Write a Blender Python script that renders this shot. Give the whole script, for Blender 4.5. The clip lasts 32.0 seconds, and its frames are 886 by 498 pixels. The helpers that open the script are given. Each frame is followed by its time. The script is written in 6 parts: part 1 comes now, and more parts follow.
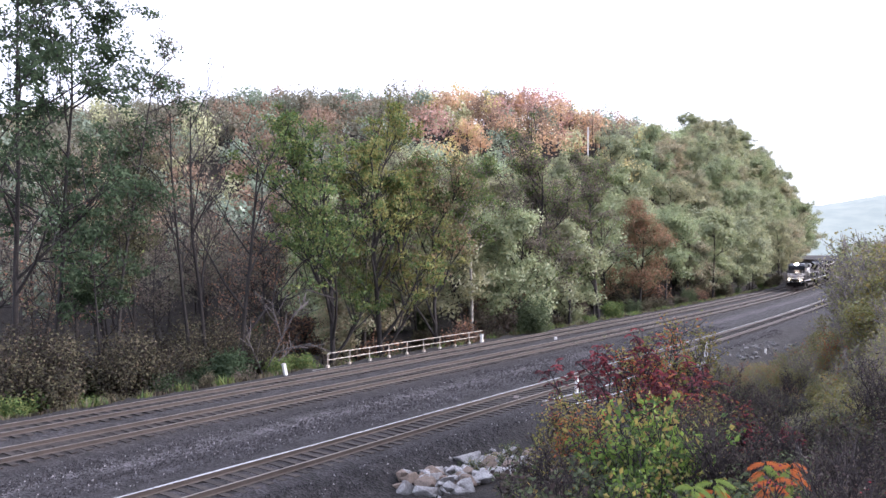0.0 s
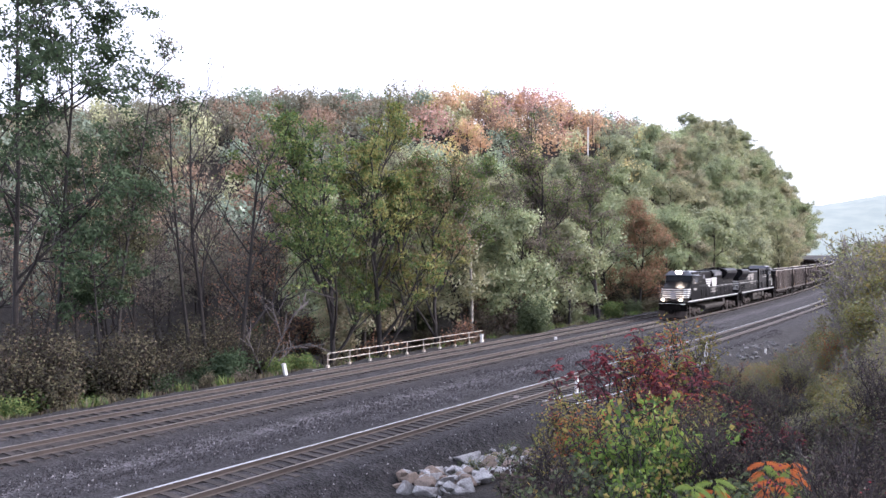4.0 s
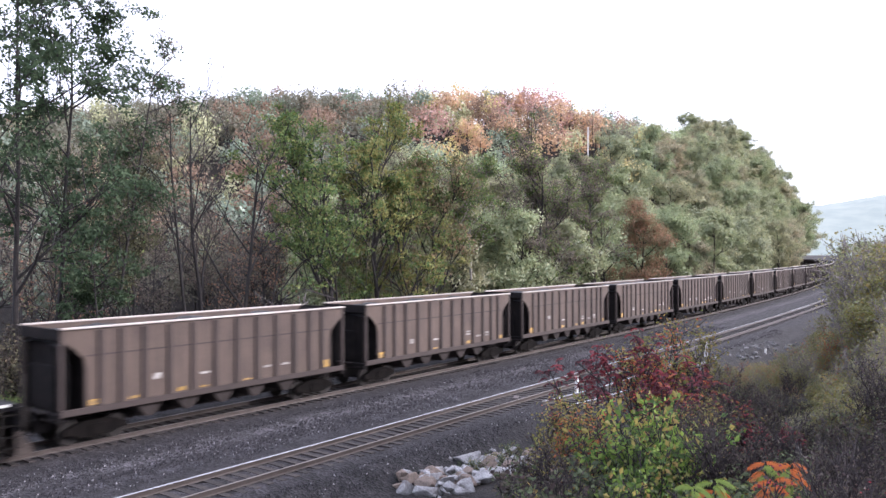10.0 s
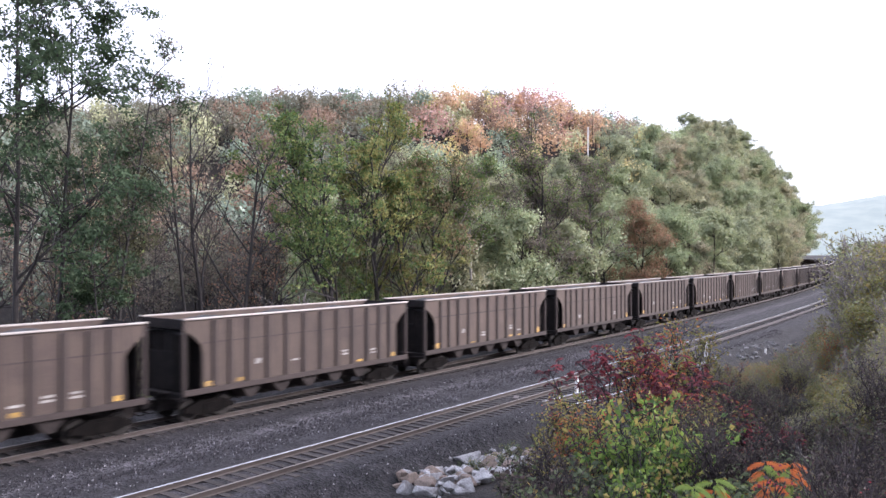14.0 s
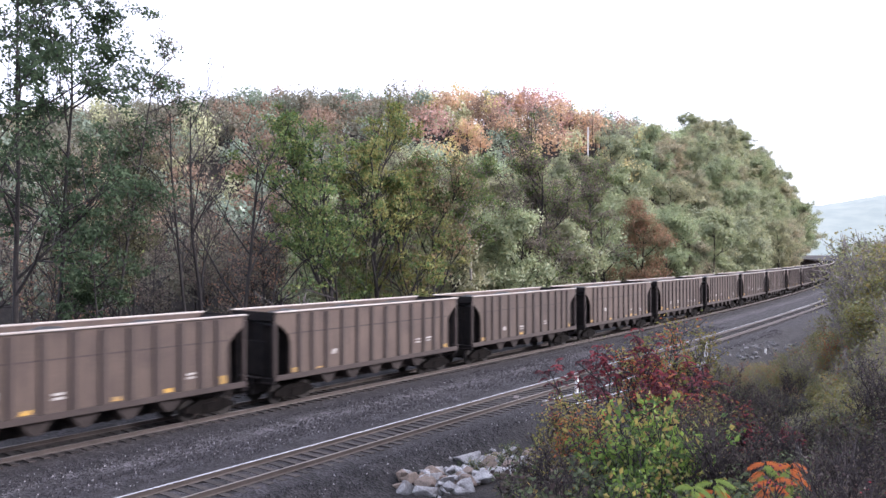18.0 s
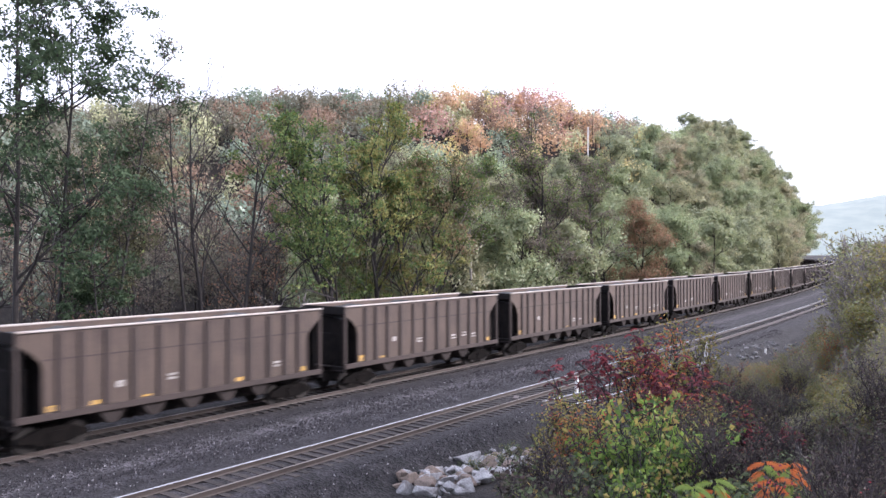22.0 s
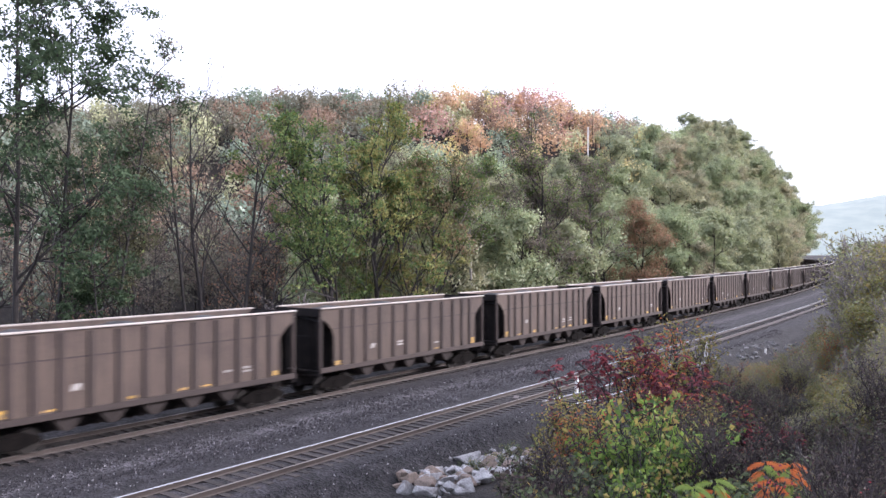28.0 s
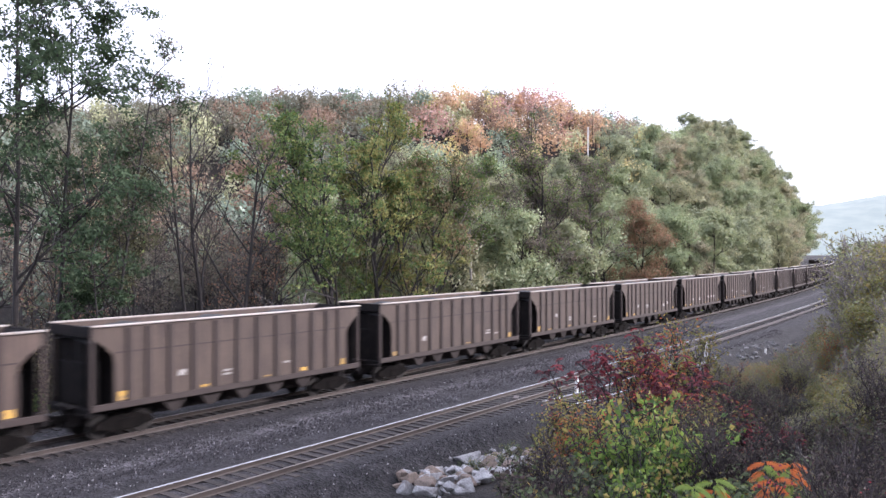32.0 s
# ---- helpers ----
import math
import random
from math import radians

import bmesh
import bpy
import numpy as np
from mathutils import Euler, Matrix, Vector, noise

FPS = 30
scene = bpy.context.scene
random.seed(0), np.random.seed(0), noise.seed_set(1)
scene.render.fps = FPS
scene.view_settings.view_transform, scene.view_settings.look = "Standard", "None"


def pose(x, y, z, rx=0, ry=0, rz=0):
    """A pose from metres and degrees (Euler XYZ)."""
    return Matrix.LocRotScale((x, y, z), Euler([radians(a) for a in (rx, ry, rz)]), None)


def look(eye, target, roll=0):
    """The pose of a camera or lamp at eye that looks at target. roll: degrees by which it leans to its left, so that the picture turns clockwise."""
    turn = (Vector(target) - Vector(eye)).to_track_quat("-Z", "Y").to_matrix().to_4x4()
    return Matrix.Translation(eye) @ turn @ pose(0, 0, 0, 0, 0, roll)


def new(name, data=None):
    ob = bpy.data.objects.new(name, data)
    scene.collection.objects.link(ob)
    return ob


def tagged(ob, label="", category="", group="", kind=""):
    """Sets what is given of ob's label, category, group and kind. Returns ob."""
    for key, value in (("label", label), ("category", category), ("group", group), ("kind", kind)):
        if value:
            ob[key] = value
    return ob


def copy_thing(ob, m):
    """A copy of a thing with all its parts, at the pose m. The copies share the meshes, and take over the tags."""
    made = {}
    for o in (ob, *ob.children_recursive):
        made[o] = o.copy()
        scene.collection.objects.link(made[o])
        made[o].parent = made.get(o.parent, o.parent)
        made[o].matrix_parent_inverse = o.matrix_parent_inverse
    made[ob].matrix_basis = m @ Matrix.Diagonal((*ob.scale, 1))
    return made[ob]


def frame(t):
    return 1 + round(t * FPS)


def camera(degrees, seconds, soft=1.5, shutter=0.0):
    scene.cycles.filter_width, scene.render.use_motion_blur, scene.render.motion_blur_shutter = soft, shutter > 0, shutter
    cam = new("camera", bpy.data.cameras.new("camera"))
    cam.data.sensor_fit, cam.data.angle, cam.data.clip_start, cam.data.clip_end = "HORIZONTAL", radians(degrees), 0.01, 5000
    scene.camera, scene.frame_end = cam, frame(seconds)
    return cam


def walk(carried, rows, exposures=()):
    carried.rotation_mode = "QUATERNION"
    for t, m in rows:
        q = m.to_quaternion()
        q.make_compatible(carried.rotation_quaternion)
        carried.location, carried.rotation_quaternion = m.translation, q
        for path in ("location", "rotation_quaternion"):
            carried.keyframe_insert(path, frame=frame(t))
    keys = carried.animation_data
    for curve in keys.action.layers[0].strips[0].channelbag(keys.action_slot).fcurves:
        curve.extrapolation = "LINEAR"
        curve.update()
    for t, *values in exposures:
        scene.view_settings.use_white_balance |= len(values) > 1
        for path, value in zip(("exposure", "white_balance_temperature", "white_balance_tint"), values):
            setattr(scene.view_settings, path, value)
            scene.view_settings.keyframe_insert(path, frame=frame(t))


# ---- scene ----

# ---- camera and light ----
cam = camera(60.43, 32.0, soft=1.5, shutter=0.5)
EYE = (0.0, 0.0, 7.08)
cam_pose = look(EYE, (0.0, 100.0, 7.08 + 0.576), -0.04)
walk(cam, [(0.0, cam_pose), (32.0, cam_pose)], exposures=[(0.0, 1.06, 5850, 20), (32.0, 1.06, 5850, 20)])

SUN_AZ, SUN_EL = 84, 22
world = bpy.data.worlds.new("hazy_evening_sky")
scene.world = world
world.use_nodes = True
wn, wl = world.node_tree.nodes, world.node_tree.links
wn.clear()
sky = wn.new("ShaderNodeTexSky")
sky.sky_type = "NISHITA"
sky.sun_disc = False
sky.sun_elevation, sky.sun_rotation = radians(SUN_EL), radians(SUN_AZ)
sky.air_density, sky.dust_density, sky.ozone_density = 1.0, 5.0, 1.0
thin_cloud = wn.new("ShaderNodeMixRGB")
thin_cloud.inputs[0].default_value = 0.72
thin_cloud.inputs[2].default_value = (9.0, 9.2, 9.8, 1)
wl.new(sky.outputs[0], thin_cloud.inputs[1])
sky_light = wn.new("ShaderNodeBackground")
sky_light.inputs[1].default_value = 0.125
wl.new(thin_cloud.outputs[0], sky_light.inputs[0])
wo = wn.new("ShaderNodeOutputWorld")
wl.new(sky_light.outputs[0], wo.inputs[0])

sun_data = bpy.data.lights.new("sun", "SUN")
sun_data.energy, sun_data.angle, sun_data.color = 2.6, radians(20), (1.0, 0.93, 0.85)
sun = new("sun", sun_data)
_a, _e = radians(SUN_AZ), radians(SUN_EL)
sun.matrix_world = look((0, 0, 120), Vector((0, 0, 120)) - Vector((math.sin(_a) * math.cos(_e), math.cos(_a) * math.cos(_e), math.sin(_e))))

# ---- materials ----
def material(name, color, rough=0.7, metal=0.0, vary=0.25, scale=3.0, fine=40.0, bump=0.2, dirt=None, dirt_amount=0.45, rand=0.0, coords="Object", gloss=0.5):
    """Principled surface: two scales of variation, a fine relief, and patches of a second colour."""
    m = bpy.data.materials.new(name)
    m.use_nodes = True
    n, l = m.node_tree.nodes, m.node_tree.links
    b = n["Principled BSDF"]
    b.inputs["Roughness"].default_value, b.inputs["Metallic"].default_value = rough, metal
    b.inputs["Specular IOR Level"].default_value = gloss
    tc = n.new("ShaderNodeTexCoord")
    big, small = n.new("ShaderNodeTexNoise"), n.new("ShaderNodeTexNoise")
    for t, sc, de in ((big, scale, 5), (small, fine, 3)):
        t.inputs["Scale"].default_value, t.inputs["Detail"].default_value = sc, de
        l.new(tc.outputs[coords], t.inputs["Vector"])
    ramp = n.new("ShaderNodeValToRGB")
    ramp.color_ramp.elements[0].position, ramp.color_ramp.elements[1].position = 0.42, 0.42 + 0.5 * (1.05 - dirt_amount)
    d = dirt or tuple(c * (1 - vary) for c in color)
    ramp.color_ramp.elements[0].color, ramp.color_ramp.elements[1].color = (*color, 1), (*d, 1)
    l.new(big.outputs["Fac"], ramp.inputs[0])
    mul = n.new("ShaderNodeMixRGB")
    mul.blend_type, mul.inputs[0].default_value = "MULTIPLY", 1.0
    grain = n.new("ShaderNodeMapRange")
    grain.inputs[1].default_value, grain.inputs[2].default_value = 0.3, 0.7
    grain.inputs[3].default_value, grain.inputs[4].default_value = 1 - vary, 1 + vary
    l.new(small.outputs["Fac"], grain.inputs[0])
    l.new(ramp.outputs[0], mul.inputs[1])
    l.new(grain.outputs[0], mul.inputs[2])
    last = mul.outputs[0]
    if rand:
        info, mr, m2 = n.new("ShaderNodeObjectInfo"), n.new("ShaderNodeMapRange"), n.new("ShaderNodeMixRGB")
        mr.inputs[3].default_value, mr.inputs[4].default_value = 1 - rand, 1 + rand
        m2.blend_type, m2.inputs[0].default_value = "MULTIPLY", 1.0
        l.new(info.outputs["Random"], mr.inputs[0])
        l.new(last, m2.inputs[1])
        l.new(mr.outputs[0], m2.inputs[2])
        last = m2.outputs[0]
    l.new(last, b.inputs["Base Color"])
    if bump:
        bp = n.new("ShaderNodeBump")
        bp.inputs["Strength"].default_value, bp.inputs["Distance"].default_value = bump, 0.03
        l.new(small.outputs["Fac"], bp.inputs["Height"])
        l.new(bp.outputs[0], b.inputs["Normal"])
    return m


LEAF = 1.46      # reflected and passed light together


def dulled(c, k=0.3):
    """A leaf colour, dulled for autumn, and greyed and blued as haze would."""
    g = 0.35 * c[0] + 0.55 * c[1] + 0.1 * c[2]
    return tuple(min(0.6, LEAF * (v * (1 - k) + g * k * w)) for v, w in zip(c, (1.0, 1.0, 1.08)))


def leaf_material(name, stops, per="Object", glow=0.42, dull=0.3, wax_haze=0.015):
    """Foliage: hue drawn per plant from the stops, varied leaf by leaf; light passes through, and the waxy faces
    reflect the sky, more strongly where haze is imitated.
    """
    m = bpy.data.materials.new(name)
    m.use_nodes = True
    n, l = m.node_tree.nodes, m.node_tree.links
    n.remove(n["Principled BSDF"])
    out = n["Material Output"]
    ramp = n.new("ShaderNodeValToRGB")
    els = ramp.color_ramp.elements
    while len(els) < len(stops):
        els.new(0.5)
    for i, c in enumerate(stops):
        els[i].position = i / max(1, len(stops) - 1)
        els[i].color = (*dulled(c, dull), 1)
    geo = n.new("ShaderNodeNewGeometry")
    if per == "Object":
        info = n.new("ShaderNodeObjectInfo")
        mixr = n.new("ShaderNodeMath")
        mixr.operation = "MULTIPLY_ADD"
        mixr.inputs[1].default_value = 0.22
        sub = n.new("ShaderNodeMath")
        sub.operation = "MULTIPLY_ADD"
        sub.inputs[1].default_value, sub.inputs[2].default_value = 0.86, -0.04
        l.new(info.outputs["Random"], sub.inputs[0])
        l.new(geo.outputs["Random Per Island"], mixr.inputs[0])
        l.new(sub.outputs[0], mixr.inputs[2])
        l.new(mixr.outputs[0], ramp.inputs[0])
    else:
        l.new(geo.outputs["Random Per Island"], ramp.inputs[0])
    tc, big = n.new("ShaderNodeTexCoord"), n.new("ShaderNodeTexNoise")
    big.inputs["Scale"].default_value = 0.5
    l.new(tc.outputs["Object"], big.inputs["Vector"])
    mr = n.new("ShaderNodeMapRange")
    mr.inputs[1].default_value, mr.inputs[2].default_value, mr.inputs[3].default_value, mr.inputs[4].default_value = 0.3, 0.7, 0.7, 1.3
    l.new(big.outputs["Fac"], mr.inputs[0])
    mul = n.new("ShaderNodeMixRGB")
    mul.blend_type, mul.inputs[0].default_value = "MULTIPLY", 1
    l.new(ramp.outputs[0], mul.inputs[1])
    l.new(mr.outputs[0], mul.inputs[2])
    dif, tra, mix = n.new("ShaderNodeBsdfDiffuse"), n.new("ShaderNodeBsdfTranslucent"), n.new("ShaderNodeMixShader")
    mix.inputs[0].default_value = glow
    l.new(mul.outputs[0], dif.inputs[0])
    l.new(mul.outputs[0], tra.inputs[0])
    l.new(dif.outputs[0], mix.inputs[1])
    l.new(tra.outputs[0], mix.inputs[2])
    shine, coat = n.new("ShaderNodeBsdfGlossy"), n.new("ShaderNodeMixShader")
    shine.inputs["Color"].default_value, shine.inputs["Roughness"].default_value = (0.95, 0.97, 1.0, 1), 0.55
    coat.inputs[0].default_value = wax_haze
    l.new(mix.outputs[0], coat.inputs[1])
    l.new(shine.outputs[0], coat.inputs[2])
    l.new(coat.outputs[0], out.inputs[0])
    return m


def lamp_material(name, color, strength):
    m = bpy.data.materials.new(name)
    m.use_nodes = True
    b = m.node_tree.nodes["Principled BSDF"]
    b.inputs["Emission Color"].default_value = (*color, 1)
    b.inputs["Emission Strength"].default_value = strength
    return m


M = {}
M["rail"] = material("worn_rail_steel", (0.0738, 0.0594, 0.0540), 0.5, 0.3, 0.25, 2, 30, 0.1)
M["shiny"] = material("polished_rail_head", (0.62, 0.62, 0.64), 0.16, 1.0, 0.1, 1, 20, 0.02)
M["dull"] = material("dull_rail_head", (0.3, 0.27, 0.25), 0.45, 0.8, 0.15, 1, 20, 0.03)
M["tie"] = material("weathered_tie_wood", (0.0360, 0.0288, 0.0270), 0.9, 0, 0.4, 4, 45, 0.5, (0.0270, 0.0225, 0.0216), rand=0.35)
M["white_paint"] = material("white_paint", (0.66, 0.66, 0.66), 0.55, 0, 0.08, 4, 60, 0.1, (0.62, 0.6, 0.56), 0.3)
M["galv"] = material("weathered_rail_pipe", (0.5, 0.47, 0.42), 0.6, 0.2, 0.15, 5, 60, 0.1, (0.3, 0.2, 0.14))
M["concrete"] = material("old_concrete", (0.4, 0.38, 0.35), 0.9, 0, 0.2, 2, 40, 0.4, (0.22, 0.2, 0.18))
M["rock"] = material("pale_quarry_rock", (0.33, 0.325, 0.33), 0.85, 0, 0.3, 2.5, 18, 0.7, (0.13, 0.12, 0.12), rand=0.3)
M["rock_tan"] = material("tan_quarry_rock", (0.19, 0.145, 0.12), 0.88, 0, 0.3, 2.5, 18, 0.7, (0.12, 0.1, 0.085), rand=0.2)
M["rock_grey"] = material("grey_rubble", (0.15, 0.147, 0.15), 0.9, 0, 0.35, 2.5, 18, 0.7, (0.08, 0.075, 0.075), rand=0.4)
M["stone"] = material("ballast_stone", (0.06, 0.056, 0.062), 0.9, 0, 0.4, 3, 30, 0.3, (0.12, 0.115, 0.12))
_n, _l = M["stone"].node_tree.nodes, M["stone"].node_tree.links
_geo, _pick = _n.new("ShaderNodeNewGeometry"), _n.new("ShaderNodeValToRGB")
_pick.color_ramp.elements[0].color, _pick.color_ramp.elements[1].color = (0.018, 0.016, 0.019, 1), (0.3, 0.285, 0.3, 1)
_mid = _pick.color_ramp.elements.new(0.9)
_mid.color = (0.034, 0.031, 0.036, 1)
_l.new(_geo.outputs["Random Per Island"], _pick.inputs[0])
_l.new(_pick.outputs[0], _n["Principled BSDF"].inputs["Base Color"])
M["bark"] = material("grey_brown_bark", (0.031, 0.026, 0.0255), 0.95, 0, 0.4, 1.5, 22, 0.8, (0.018, 0.016, 0.015), rand=0.3)
M["birch"] = material("pale_bark", (0.34, 0.32, 0.28), 0.9, 0, 0.35, 2, 14, 0.4, (0.12, 0.1, 0.09))
M["twig"] = material("bare_twig", (0.03, 0.0235, 0.025), 0.95, 0, 0.3, 3, 20, 0.2)
# paler copy of the twig for farther thickets, with haze in its colour
M["pale_twig"] = material("hazed_grey_twig", (0.2, 0.172, 0.17), 0.9, 0, 0.3, 3, 20, 0.2)
M["deadwood"] = material("bleached_deadwood", (0.13, 0.112, 0.11), 0.9, 0, 0.25, 3, 20, 0.3)
# the train
M["black"] = material("black_enamel", (0.0038, 0.0036, 0.0049), 0.36, 0, 0.3, 1.2, 25, 0.05, (0.0077, 0.0070, 0.0072), 0.35, gloss=0.1)
# grime, darkened further because the undersides stand in shade
M["grime_and_shade"] = material("grimy_shaded_underframe", (0.0054, 0.0047, 0.0045), 0.9, 0, 0.35, 3, 30, 0.4, (0.0108, 0.0088, 0.0081), gloss=0.08)
M["tank"] = material("dusty_fuel_tank", (0.0558, 0.0495, 0.0450), 0.85, 0, 0.2, 1.5, 25, 0.2, (0.0315, 0.0270, 0.0243), gloss=0.2)
M["glass"] = material("dark_cab_glass", (0.005, 0.006, 0.008), 0.1, 0, 0.1, 1, 10, 0, gloss=0.12)
M["roof_grey"] = material("pale_grey_roof", (0.2, 0.215, 0.26), 0.5, 0, 0.15, 1.5, 30, 0.1, (0.14, 0.145, 0.165))
M["steel_wheel"] = material("wheel_steel", (0.022, 0.018, 0.016), 0.8, 0.1, 0.25, 4, 30, 0.2)
M["hopper"] = material("faded_brown_hopper_paint", (0.0738, 0.0512, 0.0400), 0.75, 0, 0.14, 0.9, 18, 0.1, (0.0540, 0.0360, 0.0306), 0.45, rand=0.16)
# ribs, sills and posts, set darker than the side sheets
M["hopper_rib"] = material("darker_brown_hopper_rib", (0.0396, 0.0270, 0.0238), 0.78, 0, 0.15, 1, 18, 0.1, (0.0288, 0.0203, 0.0175), 0.4, rand=0.1)
# rain streaks and coal dust run down the sheets
_m = M["hopper"]
_n, _l = _m.node_tree.nodes, _m.node_tree.links
_b, _tc, _map, _st = _n["Principled BSDF"], _n.new("ShaderNodeTexCoord"), _n.new("ShaderNodeMapping"), _n.new("ShaderNodeTexNoise")
_map.inputs["Scale"].default_value = (5.0, 5.0, 0.35)
_st.inputs["Scale"].default_value, _st.inputs["Detail"].default_value = 1.6, 6
_rg, _mx = _n.new("ShaderNodeMapRange"), _n.new("ShaderNodeMixRGB")
_rg.inputs[1].default_value, _rg.inputs[2].default_value, _rg.inputs[3].default_value, _rg.inputs[4].default_value = 0.32, 0.68, 0.74, 1.22
_mx.blend_type, _mx.inputs[0].default_value = "MULTIPLY", 1.0
_l.new(_tc.outputs["Object"], _map.inputs["Vector"])
_l.new(_map.outputs[0], _st.inputs["Vector"])
_l.new(_st.outputs["Fac"], _rg.inputs[0])
_l.new(_b.inputs["Base Color"].links[0].from_socket, _mx.inputs[1])
_l.new(_rg.outputs[0], _mx.inputs[2])
_l.new(_mx.outputs[0], _b.inputs["Base Color"])
# pale: the sky's light on the top rail is put into the colour
M["chord"] = material("sky_lit_top_chord", (0.34, 0.315, 0.295), 0.5, 0.2, 0.15, 1.2, 20, 0.1, (0.3, 0.25, 0.22), 0.4, rand=0.15)
# near-black: the shade of the car ends is put into the colour
M["dark_end"] = material("shade_dark_car_end", (0.0125, 0.011, 0.0115), 0.92, 0, 0.3, 2, 20, 0.2, (0.021, 0.017, 0.016), gloss=0.15)
# dusty chutes, their colour lowered too for the shade beneath the car
M["bay"] = material("dusty_hopper_bay", (0.0396, 0.0324, 0.0306), 0.85, 0, 0.2, 2, 20, 0.2, (0.0234, 0.0189, 0.0180), gloss=0.2)
M["coal"] = material("coal", (0.02, 0.02, 0.022), 0.6, 0, 0.5, 2, 12, 1.0)
M["mark_white"] = material("stencil_white", (0.34, 0.325, 0.305), 0.7, 0, 0.3, 5, 40, 0, (0.17, 0.15, 0.135), 0.6, rand=0.25)
M["mark_yellow"] = material("reflector_yellow", (0.46, 0.27, 0.045), 0.6, 0, 0.3, 4, 30, 0, (0.2, 0.13, 0.06), 0.6, rand=0.3)
M["headlight"] = lamp_material("headlight_lens", (1.0, 0.8, 0.58), 120)
M["ditch"] = lamp_material("ditch_light_lens", (1.0, 0.76, 0.52), 35)
# foliage: base colours
M["oak"] = leaf_material("oak_leaf", [(0.026, 0.048, 0.022), (0.04, 0.066, 0.03), (0.058, 0.086, 0.038)], "leaf", dull=0.15, wax_haze=0.01)
M["maple"] = leaf_material("turning_leaf", [(0.045, 0.085, 0.024), (0.07, 0.115, 0.03), (0.105, 0.145, 0.036), (0.17, 0.17, 0.045)], "leaf", dull=0.1)
M["amber"] = leaf_material("amber_leaf", [(0.1, 0.1, 0.04), (0.15, 0.12, 0.05), (0.2, 0.115, 0.055)], "leaf", dull=0.2)
M["dry"] = leaf_material("dry_leaf", [(0.1, 0.07, 0.055), (0.15, 0.11, 0.08), (0.11, 0.1, 0.05), (0.08, 0.06, 0.05)], "leaf")
M["olive_tree"] = leaf_material("dull_olive_leaf", [(0.06, 0.062, 0.03), (0.082, 0.084, 0.038), (0.105, 0.095, 0.042)], "leaf", dull=0.15)
# extra gloss on these leaves imitates the haze over the wood
M["woods"] = leaf_material("woodland_leaf", [(0.1552, 0.2012, 0.0897), (0.2242, 0.2415, 0.1035), (0.1725, 0.2242, 0.1012), (0.2300, 0.2415, 0.1081), (0.1898, 0.2185, 0.1127), (0.2530, 0.2357, 0.1081), (0.2127, 0.2127, 0.1150), (0.2645, 0.2012, 0.1150)], dull=0.12, wax_haze=0.055)

# ---- building tools ----
def part(name, bm, mat, parent=None, label="", at=None, smooth=False):
    """Links a bmesh, or a mesh to share, as one object under its thing."""
    if isinstance(bm, bpy.types.Mesh):
        me = bm
    else:
        me = bpy.data.meshes.new(name)
        bm.to_mesh(me)
        bm.free()
        if smooth:
            me.shade_smooth()
        for m in (mat if isinstance(mat, (list, tuple)) else [mat]):
            me.materials.append(m)
    ob = new(name, me)
    if parent is not None:
        ob.parent = parent
    if at is not None:
        ob.matrix_basis = at
    if label:
        ob["label"] = label
    return ob


def mesh_arrays(name, verts, faces, mats, mat_index=None, smooth=False):
    """A mesh from arrays of corners and equal-sided faces."""
    verts, faces = np.asarray(verts, np.float32), np.asarray(faces, np.int32)
    me = bpy.data.meshes.new(name)
    k = faces.shape[1]
    me.vertices.add(len(verts))
    me.vertices.foreach_set("co", verts.ravel())
    me.loops.add(faces.size)
    me.loops.foreach_set("vertex_index", faces.ravel())
    me.polygons.add(len(faces))
    me.polygons.foreach_set("loop_start", np.arange(0, faces.size, k, dtype=np.int32))
    if mat_index is not None:
        me.polygons.foreach_set("material_index", np.asarray(mat_index, np.int32))
    me.polygons.foreach_set("use_smooth", np.full(len(faces), smooth))
    for m in mats:
        me.materials.append(m)
    me.update(calc_edges=True)
    me.validate()
    return me


def box(bm, x0, x1, y0, y1, z0, z1, bevel=0.0):
    m = Matrix.Translation(((x0 + x1) / 2, (y0 + y1) / 2, (z0 + z1) / 2)) @ Matrix.Diagonal((abs(x1 - x0), abs(y1 - y0), abs(z1 - z0), 1))
    r = bmesh.ops.create_cube(bm, size=1, matrix=m)
    if bevel:
        es = list({e for v in r["verts"] for e in v.link_edges})
        bmesh.ops.bevel(bm, geom=es, offset=bevel, segments=2, affect="EDGES", profile=0.5)
    return bm


def boxed(x0, x1, y0, y1, z0, z1, bevel=0.0):
    return box(bmesh.new(), x0, x1, y0, y1, z0, z1, bevel)


def rod(bm, a, b, r, sides=6, r2=None):
    a, b = Vector(a), Vector(b)
    m = Matrix.Translation((a + b) / 2) @ (b - a).to_track_quat("Z", "Y").to_matrix().to_4x4()
    bmesh.ops.create_cone(bm, cap_ends=True, segments=sides, radius1=r, radius2=r if r2 is None else r2, depth=(b - a).length, matrix=m)
    return bm


def prism(pts, y0, y1, bm=None, axis="y"):
    """A plate: an outline in x and z, carried from y0 to y1 (or y, z from x0 to x1)."""
    bm = bm or bmesh.new()
    put = (lambda p, q: (p[0], q, p[1])) if axis == "y" else (lambda p, q: (q, p[0], p[1]))
    a = [bm.verts.new(put(p, y0)) for p in pts]
    b = [bm.verts.new(put(p, y1)) for p in pts]
    n = len(pts)
    bm.faces.new(a)
    bm.faces.new(b[::-1])
    for i in range(n):
        bm.faces.new((a[i], b[i], b[(i + 1) % n], a[(i + 1) % n]))
    bmesh.ops.recalc_face_normals(bm, faces=bm.faces)
    return bm


